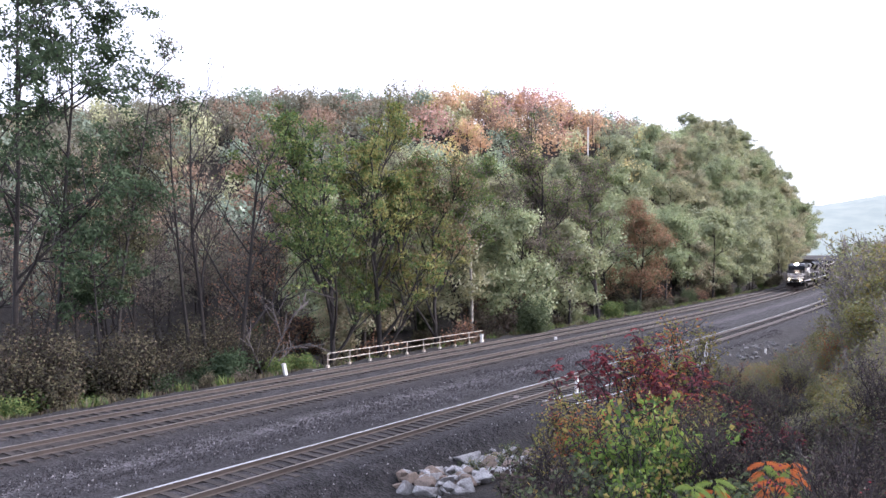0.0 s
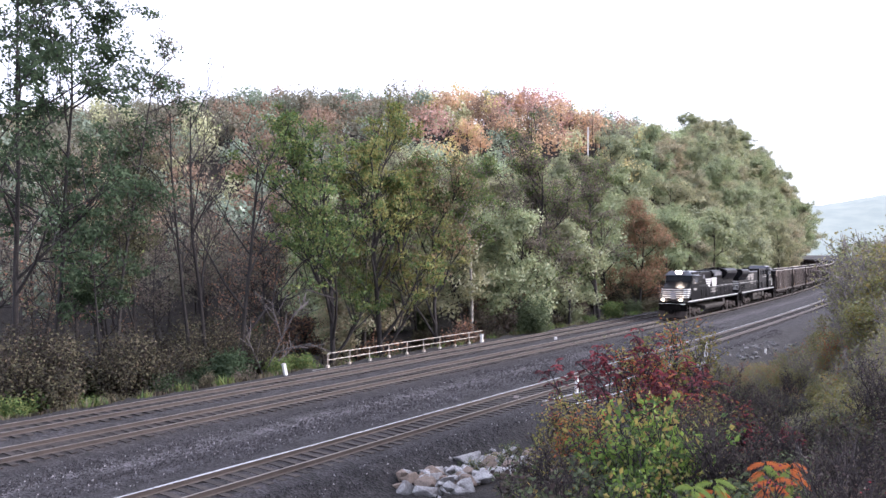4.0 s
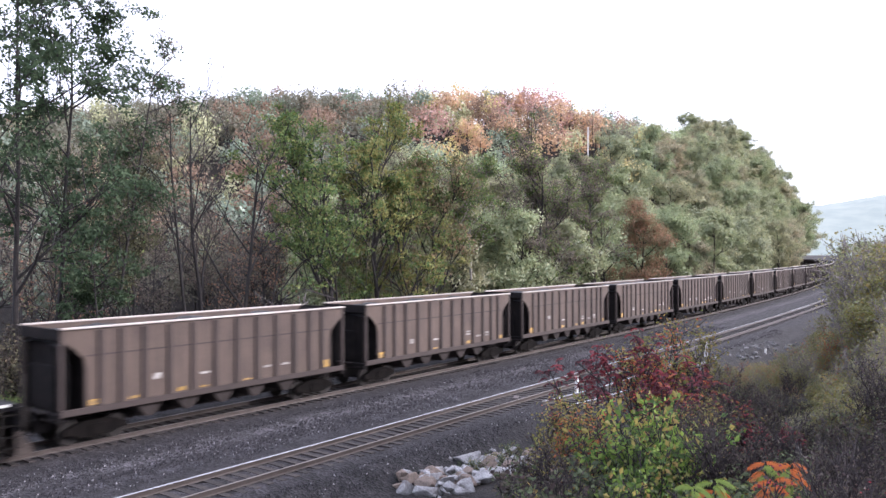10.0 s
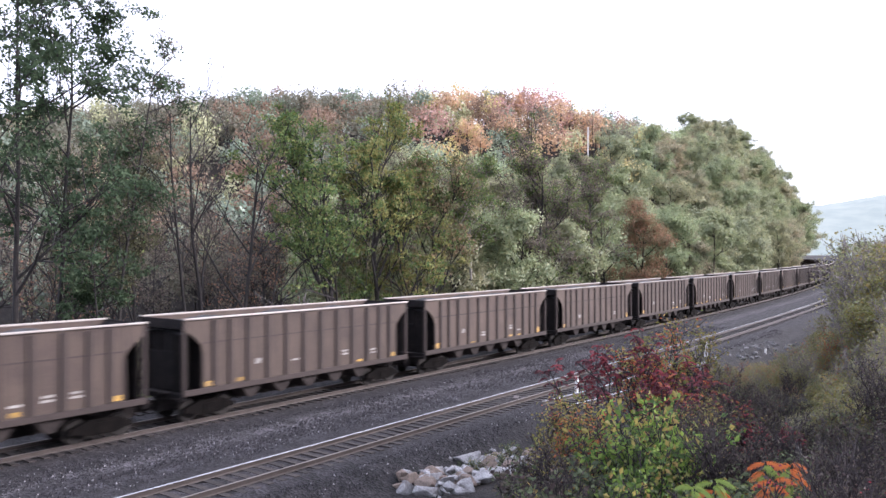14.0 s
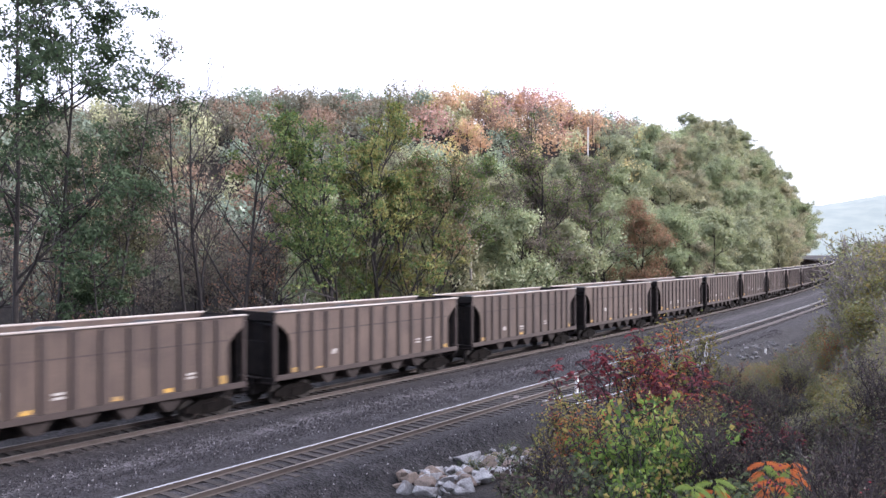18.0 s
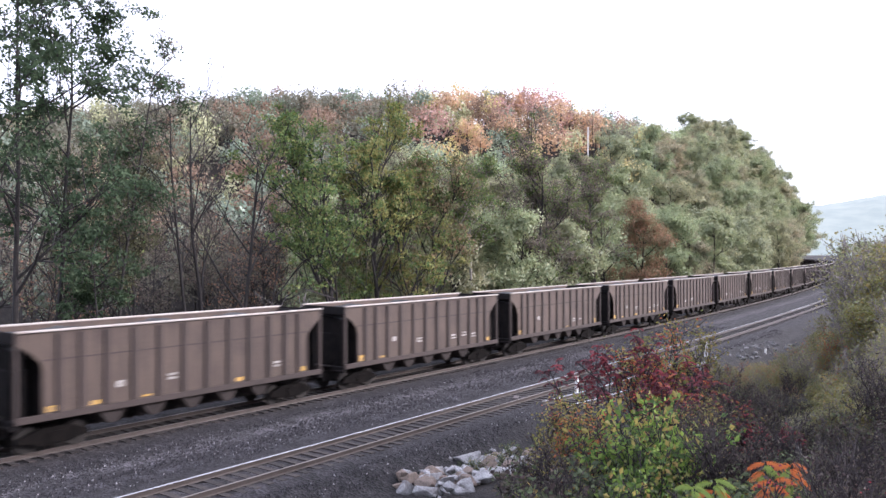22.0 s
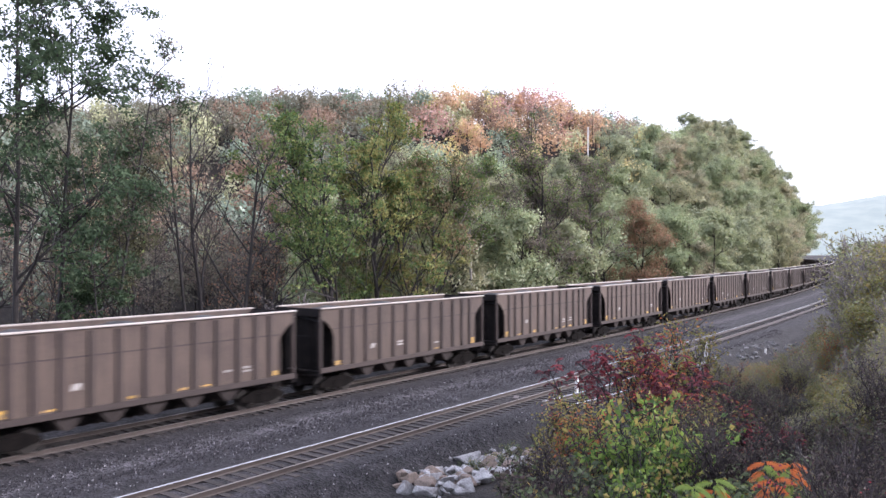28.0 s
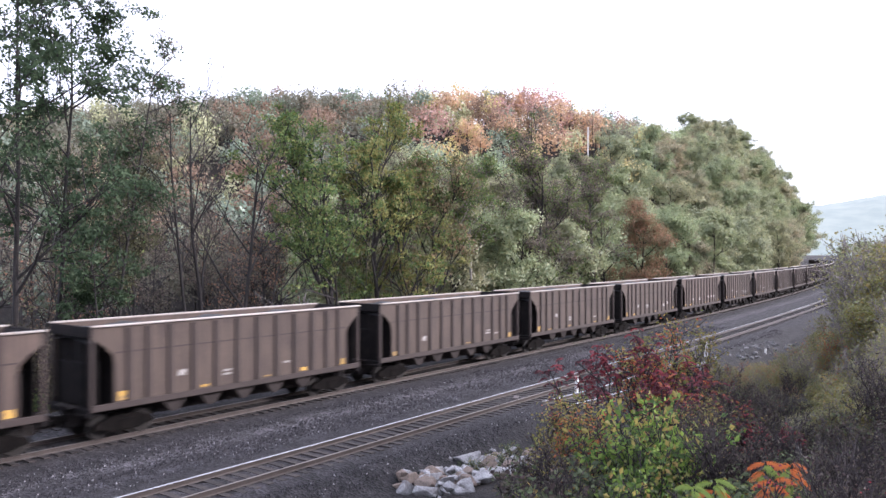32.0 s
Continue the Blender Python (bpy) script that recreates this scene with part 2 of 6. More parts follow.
# ---- the line of the railway: s along it, d across it (positive towards the camera's bank) ----
S_STEP = 0.5
S_TAB = np.arange(-1500, 2200 + S_STEP, S_STEP)
_k = 0.00048 + 2.68e-6 * np.clip(S_TAB, -150, 290)
_k[S_TAB > 700] = 0
_k[S_TAB < -400] = 0
_th = np.cumsum(_k) * S_STEP
_i0 = int(np.argmin(abs(S_TAB)))
_th += 0.929 - _th[_i0]
_px, _py = np.cumsum(np.cos(_th)) * S_STEP, np.cumsum(np.sin(_th)) * S_STEP
_px, _py = _px - _px[_i0], _py - _py[_i0] + 47.8


def along(s, d=0.0):
    """The place and heading at s metres along the line, d metres across."""
    x, y, th = np.interp(s, S_TAB, _px), np.interp(s, S_TAB, _py), np.interp(s, S_TAB, _th)
    return x + np.sin(th) * d, y - np.cos(th) * d, th


def line_of(x, y):
    """The inverse of along() for places near the line."""
    i = int(np.argmin((_px - x) ** 2 + (_py - y) ** 2))
    return float(S_TAB[i]), float((x - _px[i]) * np.sin(_th[i]) - (y - _py[i]) * np.cos(_th[i]))


def ease(a, b, v):
    t = np.clip((np.asarray(v, float) - a) / (b - a), 0, 1)
    return t * t * (3 - 2 * t)


def ground_z(s, d):
    """Height of the land: track bed, hollow and wooded hill beyond it, bank on the near side."""
    s, d = np.asarray(s, float), np.asarray(d, float)
    z = np.full(np.broadcast(s, d).shape, -0.268)
    left = -d
    foot = np.interp(s, [-200, -60, 0, 50, 100, 140, 200, 900], [120, 95, 75, 48, 24, 13, 7.5, 7.5])
    drop = np.interp(s, [-60, 40, 100, 150], [-3.6, -3.2, -1.6, -0.9])
    z = z + (drop + 0.268) * ease(6.6, 13.0, left)
    top = np.interp(s, [-300, -100, -20, 60, 120, 142, 180, 215, 270, 320, 420, 600, 900], [10, 15, 25, 34.5, 40.5, 42.5, 37, 37, 39, 38, 25, 8, 2])
    wide = np.interp(s, [-100, 0, 100, 160, 200, 240, 320, 900], [150, 135, 95, 56, 36, 27, 27, 60])
    t = np.clip((left - foot) / wide, 0, 1)
    hill = top * (1 - (1 - t) ** 1.7)
    hill = hill * (1 - 0.6 * ease(0, 500, left - foot - wide))
    z = z + np.where(left > foot, hill, 0)
    right = d - 12.2
    edge = np.interp(s, [-12, -4, 24, 34], [0.0, 2.4, 2.4, 0.2])
    z = z - 0.75 * ease(10.6 + edge * 0.9, 12.6 + edge, d)
    bank = 6.5 * (np.clip(right / 15.5, 0, 1)) ** 1.4 + 0.06 * np.clip(right - 15.5, 0, 60)
    bank = bank * np.interp(s, [-120, -60, -37, -31, -22, -8, 40, 120, 240], [0.9, 1.0, 1.0, 0.6, 0.6, 0.9, 1.05, 1.0, 0.5])
    return z + np.where(right > 0, bank, 0)


def ground_at(x, y):
    s, d = line_of(x, y)
    return float(ground_z(s, d))


# ---- ground ----
def ground_material():
    """Cinder, ballast, grit and leaf litter, by distance across the line."""
    m = bpy.data.materials.new("railway_ground")
    m.use_nodes = True
    n, l = m.node_tree.nodes, m.node_tree.links
    b = n["Principled BSDF"]
    b.inputs["Roughness"].default_value = 0.95
    uv, tc = n.new("ShaderNodeUVMap"), n.new("ShaderNodeTexCoord")
    uv.uv_map = "line"
    sep = n.new("ShaderNodeSeparateXYZ")
    l.new(uv.outputs[0], sep.inputs[0])
    wob = n.new("ShaderNodeTexNoise")
    wob.inputs["Scale"].default_value, wob.inputs["Detail"].default_value = 0.35, 6
    l.new(tc.outputs["Object"], wob.inputs["Vector"])
    add = n.new("ShaderNodeMath")
    add.operation = "MULTIPLY_ADD"
    add.inputs[1].default_value = 1.8
    l.new(wob.outputs["Fac"], add.inputs[0])
    sh = n.new("ShaderNodeMath")
    sh.operation = "ADD"
    sh.inputs[1].default_value = -0.9
    l.new(sep.outputs["X"], add.inputs[2])
    l.new(add.outputs[0], sh.inputs[0])
    mr = n.new("ShaderNodeMapRange")
    mr.inputs[1].default_value, mr.inputs[2].default_value = -20, 20
    l.new(sh.outputs[0], mr.inputs[0])
    ramp = n.new("ShaderNodeValToRGB")
    stops = [(-20, (0.0161, 0.0124, 0.0104)), (-8.5, (0.0155, 0.0124, 0.0108)), (-6.6, (0.0131, 0.0111, 0.0118)), (-2.0, (0.0202, 0.0181, 0.0208)), (-1.2, (0.0181, 0.0141, 0.0138)), (1.3, (0.0168, 0.0138, 0.0148)), (2.1, (0.0131, 0.0114, 0.0138)), (3.0, (0.0208, 0.0188, 0.0215)),
             (3.7, (0.0457, 0.0423, 0.0464)), (4.3, (0.0390, 0.0356, 0.0403)), (4.9, (0.0161, 0.0144, 0.0175)), (5.6, (0.0222, 0.0202, 0.0242)), (6.6, (0.0124, 0.0111, 0.0138)), (7.6, (0.0175, 0.0155, 0.0181)), (9.8, (0.0168, 0.0148, 0.0175)), (10.6, (0.0118, 0.0104, 0.0128)), (12.2, (0.0128, 0.0111, 0.0114)), (14, (0.0118, 0.0091, 0.0079))]
    els = ramp.color_ramp.elements
    while len(els) < len(stops):
        els.new(0.5)
    for i, (d, c) in enumerate(stops):
        els[i].position = (d + 20) / 40
        els[i].color = (*c, 1)
    l.new(mr.outputs[0], ramp.inputs[0])
    vor = n.new("ShaderNodeTexVoronoi")
    vor.inputs["Scale"].default_value = 11
    l.new(tc.outputs["Object"], vor.inputs["Vector"])
    hsv = n.new("ShaderNodeSeparateColor")
    l.new(vor.outputs["Color"], hsv.inputs[0])
    g = n.new("ShaderNodeMapRange")
    g.inputs[3].default_value, g.inputs[4].default_value = 0.15, 2.1
    l.new(hsv.outputs[0], g.inputs[0])
    mul = n.new("ShaderNodeMixRGB")
    mul.blend_type, mul.inputs[0].default_value = "MULTIPLY", 1
    l.new(ramp.outputs[0], mul.inputs[1])
    l.new(g.outputs[0], mul.inputs[2])
    pat = n.new("ShaderNodeTexNoise")
    pat.inputs["Scale"].default_value, pat.inputs["Detail"].default_value = 1.7, 7
    l.new(tc.outputs["Object"], pat.inputs["Vector"])
    g2 = n.new("ShaderNodeMapRange")
    g2.inputs[1].default_value, g2.inputs[2].default_value, g2.inputs[3].default_value, g2.inputs[4].default_value = 0.3, 0.7, 0.5, 1.65
    l.new(pat.outputs["Fac"], g2.inputs[0])
    mul2 = n.new("ShaderNodeMixRGB")
    mul2.blend_type, mul2.inputs[0].default_value = "MULTIPLY", 1
    l.new(mul.outputs[0], mul2.inputs[1])
    l.new(g2.outputs[0], mul2.inputs[2])
    l.new(mul2.outputs[0], b.inputs["Base Color"])
    bp = n.new("ShaderNodeBump")
    bp.inputs["Strength"].default_value, bp.inputs["Distance"].default_value = 0.8, 0.06
    l.new(vor.outputs["Distance"], bp.inputs["Height"])
    l.new(bp.outputs[0], b.inputs["Normal"])
    return m


def build_ground():
    ss = np.unique(np.concatenate([np.arange(-1500, -80, 60.0), np.arange(-80, 140, 1.5), np.arange(140, 420, 6.0), np.arange(420, 2200, 50.0)]))
    ds = np.unique(np.concatenate([np.linspace(-640, -60, 40), np.linspace(-60, -14, 24), np.linspace(-14, -5.6, 18), np.linspace(-5.6, 10.4, 33), np.linspace(10.4, 30, 30), np.linspace(30, 90, 12), np.linspace(90, 2500, 14)]))
    sg, dg = np.meshgrid(ss, ds, indexing="ij")
    z = ground_z(sg, dg)
    rng = np.random.default_rng(3)
    rough = rng.normal(0, 1, z.shape)
    z = z + rough * np.where((dg > 12) | (dg < -7), 0.09, 0.018) * (np.abs(sg) < 160)
    # ballast shoulders stand a little proud of the cess between the tracks
    for c in (-4.03, 0.0, 8.71):
        z = z + 0.125 * np.clip(1.35 - np.abs(np.abs(dg - c)) / 1.9, 0, 0.45)
    x, y, _ = along(sg.ravel(), dg.ravel())
    verts = np.stack([x, y, z.ravel()], 1)
    ns, nd = sg.shape
    i = (np.arange(ns - 1)[:, None] * nd + np.arange(nd - 1)[None, :]).ravel()
    faces = np.stack([i, i + 1, i + nd + 1, i + nd], 1)[:, ::-1]
    me = mesh_arrays("ground", verts, faces, [ground_material()], smooth=True)
    uv = me.uv_layers.new(name="line")
    idx = np.empty(len(me.loops), np.int32)
    me.loops.foreach_get("vertex_index", idx)
    uv.data.foreach_set("uv", np.stack([dg.ravel()[idx], sg.ravel()[idx]], 1).astype(np.float32).ravel())
    tagged(new("ground", me), "dark cinder track bed, grit and leaf-littered slopes", "ground", kind="structure")


build_ground()


# ---- tracks ----
def sweep(profile, s_list, d_of_s, z=0.0):
    """Carries a closed outline (across, up) along the line."""
    k = len(profile)
    verts = []
    for s in s_list:
        d0 = d_of_s(s)
        for (o, h) in profile:
            x, y, _ = along(s, d0 + o)
            verts.append((float(x), float(y), z + h))
    faces = [(i * k + j, i * k + (j + 1) % k, (i + 1) * k + (j + 1) % k, (i + 1) * k + j) for i in range(len(s_list) - 1) for j in range(k)]
    return verts, faces


RAIL = [(-0.075, -0.17), (-0.07, -0.155), (-0.012, -0.14), (-0.012, -0.045), (-0.037, -0.036), (-0.037, -0.004), (0.037, -0.004), (0.037, -0.036), (0.012, -0.045), (0.012, -0.14), (0.07, -0.155), (0.075, -0.17)]
WORN = [(-0.036, -0.004), (-0.028, 0.0), (0.006, -0.001), (0.028, -0.016), (0.038, -0.03)]
HEAD = [(-0.035, -0.004), (-0.03, 0.0), (0.03, 0.0), (0.035, -0.004)]


def track(label, d_of_s, s0, s1, worn, near=(-34, 24), z=0.0, seed=1):
    rng = random.Random(seed)
    t = tagged(new("railway_track", None), label, "railway track", "railway tracks", kind="structure")
    s_list = list(np.concatenate([np.arange(s0, max(s0, -60), 12.0), np.arange(max(s0, -60), min(s1, 160), 2.0), np.arange(min(s1, 160), s1 + 0.1, 8.0)]))
    s_list = sorted(set(round(float(s), 2) for s in s_list))
    for side in (-0.755, 0.755):
        v, f = sweep(RAIL, s_list, lambda s: d_of_s(s) + side, z)
        part("rail", mesh_arrays("rail", v, f, [M["rail"]]), None, t)
        bright = worn == 2 or (worn == 1 and side < 0)
        v, f = sweep(WORN if bright else HEAD, s_list, lambda s: d_of_s(s) + side, z + (0.012 if bright else 0))
        part("rail_head", mesh_arrays("rail_head", v, f, [M["shiny"] if bright else M["dull"]]), None, t, "worn bright running surface")
    tie = mesh_arrays("tie", *_box_arrays(0.115, 1.3, 0.09), [M["tie"]])
    cv, cf = _box_arrays(0.115, 1.3, 0.09)
    jv, jf = [], []
    s = s0
    while s < min(s1, 330):
        s += 0.52 + rng.uniform(-0.03, 0.03)
        x, y, th = along(s, d_of_s(s) + rng.uniform(-0.06, 0.06))
        m = pose(float(x), float(y), z - 0.262 + rng.uniform(-0.012, 0.006), 0, 0, math.degrees(th) + rng.uniform(-1.5, 1.5))
        if near[0] < s < near[1]:
            part("tie", tie, None, t, at=m)
        else:
            a = np.array(m)
            jf.append(cf + len(jv) * len(cv))
            jv.append(cv @ a[:3, :3].T + a[:3, 3])
    rest = part("far_ties", mesh_arrays("far_ties", np.concatenate(jv), np.concatenate(jf), [M["tie"]]), None, t)
    rest["kind"] = "stuff"
    return t


def _box_arrays(hx, hy, hz):
    v = np.array([(x, y, z) for x in (-hx, hx) for y in (-hy, hy) for z in (-hz, hz)], float)
    f = np.array([(0, 1, 3, 2), (4, 6, 7, 5), (0, 4, 5, 1), (2, 3, 7, 6), (0, 2, 6, 4), (1, 5, 7, 3)])
    return v, f


track("rust-edged main track on dark timber ties", lambda s: -4.03, -560, 1000, 0, seed=2)
track("main track carrying the coal train, brown ballast-stained rails", lambda s: 0.0, -560, 1000, 0, seed=3)
track("near track with one brightly polished rail on dark ties", lambda s: 8.71, -560, 420, 1, seed=4)
track("short bright-railed spur beside the near track", lambda s: 8.71 + 3.15 * float(ease(-26, 2, s)) - 1.2 * float(ease(6, 40, s)), -6, 15, 2, near=(-6, 15), z=-0.05, seed=5)

# ---- the train: x forwards, y to its left (the camera's side), z up from the rail ----
SPEED, GAIN = 18.435, 0.00687      # the train speeds up slightly, and eases off near the end
CAR_PITCH = 15.88
LOCO_FRONT = 114.72      # coupler face of the leading engine at the clip's start
CAR_FRONT = 159.53      # coupler face of the first hopper car at the clip's start


def run_by(t):
    """Metres that the train has run by t seconds."""
    return SPEED * t + GAIN * t * t + float(np.interp(t, [0, 22, 25, 27.5, 29, 30, 31, 32], [0, 0, 0.08, 0.15, 0.29, -0.28, -0.22, -0.16]))



def wheel_mesh(r):
    bm = bmesh.new()
    for y0, y1, rr in ((-0.065, 0.05, r), (0.05, 0.08, r + 0.03), (-0.085, -0.065, r * 0.55)):
        bmesh.ops.create_cone(bm, cap_ends=True, segments=20, radius1=rr, radius2=rr, depth=y1 - y0,
                              matrix=Matrix.Translation((0, -(y0 + y1) / 2, 0)) @ Matrix.Rotation(radians(90), 4, "X"))
    me = bpy.data.meshes.new("wheel")
    bm.to_mesh(me)
    bm.free()
    me.materials.append(M["steel_wheel"])
    return me


W_CAR, W_LOCO = wheel_mesh(0.45), wheel_mesh(0.53)


def car_bogie(thing, x):
    bm = bmesh.new()
    for sy in (-1, 1):
        y0, y1 = sorted((sy * 1.0, sy * 1.16))
        prism([(-1.25, 0.42), (-1.2, 0.62), (-0.55, 0.86), (0.55, 0.86), (1.2, 0.62), (1.25, 0.42), (0.95, 0.4), (0.5, 0.26), (-0.5, 0.26), (-0.95, 0.4)], y0, y1, bm)
        box(bm, -0.28, 0.28, sy * 1.16, sy * 1.2, 0.32, 0.72)
    box(bm, -0.25, 0.25, -1.0, 1.0, 0.45, 0.8)
    for ax in (-0.88, 0.88):
        rod(bm, (ax, -1.1, 0.45), (ax, 1.1, 0.45), 0.09, 8)
    b = part("bogie", bm, M["grime_and_shade"], thing, "rust-grimed cast bogie frame, darkened for the shade under the car", at=pose(x, 0, 0))
    for ax in (-0.88, 0.88):
        for sy in (-1, 1):
            part("wheel", W_CAR, None, b, at=pose(ax, sy * 0.78, 0.45, 0, 0, 0 if sy > 0 else 180))


def coupler(thing, x, sx):
    bm = bmesh.new()
    box(bm, min(x, x - sx * 0.8), max(x, x - sx * 0.8), -0.13, 0.13, 0.72, 0.98, 0.03)
    box(bm, min(x, x - sx * 0.25), max(x, x - sx * 0.25), -0.2, 0.2, 0.66, 1.02, 0.04)
    part("coupler", bm, M["grime_and_shade"], thing)


RIBS = [q * w for q in (0.55, 1.65, 2.75, 3.85, 4.8, 5.62) for w in (-1, 1)]


def hopper_car():
    """A coal hopper: ribbed sides cut away at the ends, sloped end sheets, four discharge bays."""
    t = tagged(new("hopper_car", None), "faded brown ribbed steel coal hopper car on the rails", "railway car", "coal hopper cars of the train")
    E0, E1, Z0, Z1 = 6.2, 7.13, 1.34, 4.36
    side = [(-E0, Z0), (E0, Z0), (E0, 2.95), (E0 + 0.08, 3.25), (E0 + 0.38, 3.56), (E0 + 0.78, 3.86), (E1, 4.0), (E1, Z1), (-E1, Z1), (-E1, 4.0), (-E0 - 0.78, 3.86), (-E0 - 0.38, 3.56), (-E0 - 0.08, 3.25), (-E0, 2.95)]
    for sy in (-1, 1):
        part("side_sheet", prism(side, *sorted((sy * 1.5, sy * 1.53))), M["hopper"], t)
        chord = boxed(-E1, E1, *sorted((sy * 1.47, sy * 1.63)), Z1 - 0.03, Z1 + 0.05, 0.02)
        part("top_chord", chord, M["chord"], t, "top rail, coloured pale as if sky-lit")
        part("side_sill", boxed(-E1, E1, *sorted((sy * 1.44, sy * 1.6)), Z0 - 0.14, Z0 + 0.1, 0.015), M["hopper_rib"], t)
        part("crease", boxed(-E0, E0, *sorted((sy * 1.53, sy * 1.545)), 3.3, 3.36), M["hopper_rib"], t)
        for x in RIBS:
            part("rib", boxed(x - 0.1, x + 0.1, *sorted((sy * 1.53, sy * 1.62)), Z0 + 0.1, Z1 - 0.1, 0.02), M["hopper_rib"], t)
        for x in (-E0, E0):
            part("edge_strip", boxed(x - 0.04, x + 0.04, *sorted((sy * 1.53, sy * 1.57)), Z0 + 0.1, 2.95), M["hopper_rib"], t)
        for sx in (-1, 1):
            part("end_post", boxed(*sorted((sx * (E1 - 0.12), sx * E1)), *sorted((sy * 1.4, sy * 1.54)), 1.2, 4.28), M["hopper_rib"], t)
            comb = [(sy * 1.42, 1.3), (sy * 1.4, 1.3)]
            for q in range(6):
                comb += [(sy * 1.4, 1.44 + 0.36 * q), (sy * 1.02, 1.44 + 0.36 * q), (sy * 1.02, 1.465 + 0.36 * q), (sy * 1.4, 1.465 + 0.36 * q)]
            comb.append((sy * 1.42, 3.3))
            bm = prism(comb, sx * (E1 - 0.11), sx * (E1 - 0.09), axis="x")
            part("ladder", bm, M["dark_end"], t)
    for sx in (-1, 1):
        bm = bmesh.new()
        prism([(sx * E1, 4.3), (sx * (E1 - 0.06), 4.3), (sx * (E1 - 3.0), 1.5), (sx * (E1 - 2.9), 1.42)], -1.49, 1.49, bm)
        part("slope_sheet", bm, M["dark_end"], t, "sloping end sheet, coloured dark for its shade")
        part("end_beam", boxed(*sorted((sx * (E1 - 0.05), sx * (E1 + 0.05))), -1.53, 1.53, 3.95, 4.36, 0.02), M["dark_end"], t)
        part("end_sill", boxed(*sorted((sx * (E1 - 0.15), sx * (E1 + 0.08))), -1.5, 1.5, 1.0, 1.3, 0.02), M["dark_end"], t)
        # added dark plates and oversized gear close the gaps that lie in shade
        part("bulkhead", boxed(*sorted((sx * 6.1, sx * 6.16)), -1.3, 1.3, 1.2, 3.3), M["dark_end"], t, "added cross plate, coloured dark for shade")
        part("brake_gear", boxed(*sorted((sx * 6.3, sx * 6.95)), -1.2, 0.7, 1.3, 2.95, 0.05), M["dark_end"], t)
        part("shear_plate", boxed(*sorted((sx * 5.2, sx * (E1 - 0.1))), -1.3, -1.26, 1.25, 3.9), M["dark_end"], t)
        part("end_plate", boxed(*sorted((sx * (E1 - 0.32), sx * (E1 - 0.28))), -1.4, 1.4, 1.25, 4.0), M["dark_end"], t, "added end plate, coloured dark for shade")
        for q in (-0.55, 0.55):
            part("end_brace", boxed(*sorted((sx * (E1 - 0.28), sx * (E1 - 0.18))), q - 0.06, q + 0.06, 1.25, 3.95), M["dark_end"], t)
        part("uncoupling_lever", rod(bmesh.new(), (sx * (E1 + 0.2), 0.2, 1.05), (sx * (E1 + 0.2), 1.5, 1.15), 0.02, 5), M["bay"], t)
        part("brake_step", boxed(*sorted((sx * (E1 + 0.02), sx * (E1 + 0.3))), -0.7, 0.7, 1.28, 1.32), M["bay"], t)
        coupler(t, sx * (CAR_PITCH / 2 - 0.02), sx)
        car_bogie(t, sx * 5.55)
    # sill deepened in dark colour to close off the lit ground behind
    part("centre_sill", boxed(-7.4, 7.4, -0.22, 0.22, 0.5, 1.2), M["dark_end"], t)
    for i in range(5):
        x = -3.5 + i * 1.75
        bm = bmesh.new()
        prism([(x - 0.62, 1.22), (x + 0.62, 1.22), (x + 0.16, 0.68), (x - 0.16, 0.68)], -1.36, 1.36, bm)
        part("discharge_bay", bm, M["bay"], t, "dusty pale discharge chute")
    # coal, heaped a little below the rim
    nx, ny = 26, 7
    xs, ys = np.linspace(-7.05, 7.05, nx), np.linspace(-1.49, 1.49, ny)
    rng = np.random.default_rng(5)
    v = [(x, y, 4.0 + 0.2 * math.cos(y) + 0.16 * math.sin(x * 2.3) * math.sin(x * 0.9 + 1) + rng.uniform(-0.05, 0.05) - 0.25 * (abs(x) > 6.6)) for x in xs for y in ys]
    f = [(i * ny + j, (i + 1) * ny + j, (i + 1) * ny + j + 1, i * ny + j + 1) for i in range(nx - 1) for j in range(ny - 1)]
    part("coal_load", mesh_arrays("coal_load", v, f, [M["coal"]], smooth=True), None, t, "dark heaped coal just under the rim")
    return t


def car_marks(t, rng):
    """Stencilled panels and yellow reflectors on the side that shows; unreadable writing stays plain bars."""
    y0, y1 = 1.548, 1.556
    for i in range(12):
        x = (5.9, 5.2, 4.32, 3.3, 2.2, 1.1, 0.0, -1.1, -2.2, -3.3, -4.32, -5.9)[i]
        if i in (0, 11) or (i in (2, 4, 5, 7, 8, 9) and rng.random() < 0.45):
            part("reflector", boxed(x - 0.19, x + 0.19, y0, y1, 1.5, 1.5 + (rng.choice((0.2, 0.28, 0.34)) if i in (0, 11) else rng.choice((0.07, 0.1, 0.16)))), M["mark_yellow"], t, "yellow reflective patch")
        if i in (5, 8, 9, 10) and rng.random() < 0.6:
            z = 1.85 + rng.uniform(-0.05, 0.2)
            for q in range(rng.choice((1, 2, 2))):
                part("stencil", boxed(x - 0.24, x + 0.2, y0, y1, z + 0.16 * q, z + 0.16 * q + 0.09), M["mark_white"], t, "white stencilled bar")
    x = 3.3
    z = 2.05 + rng.uniform(-0.1, 0.3)
    part("stencil", boxed(x - 0.17, x + 0.17, y0, y1, z, z + 0.24), M["mark_white"], t, "white stencilled patch")


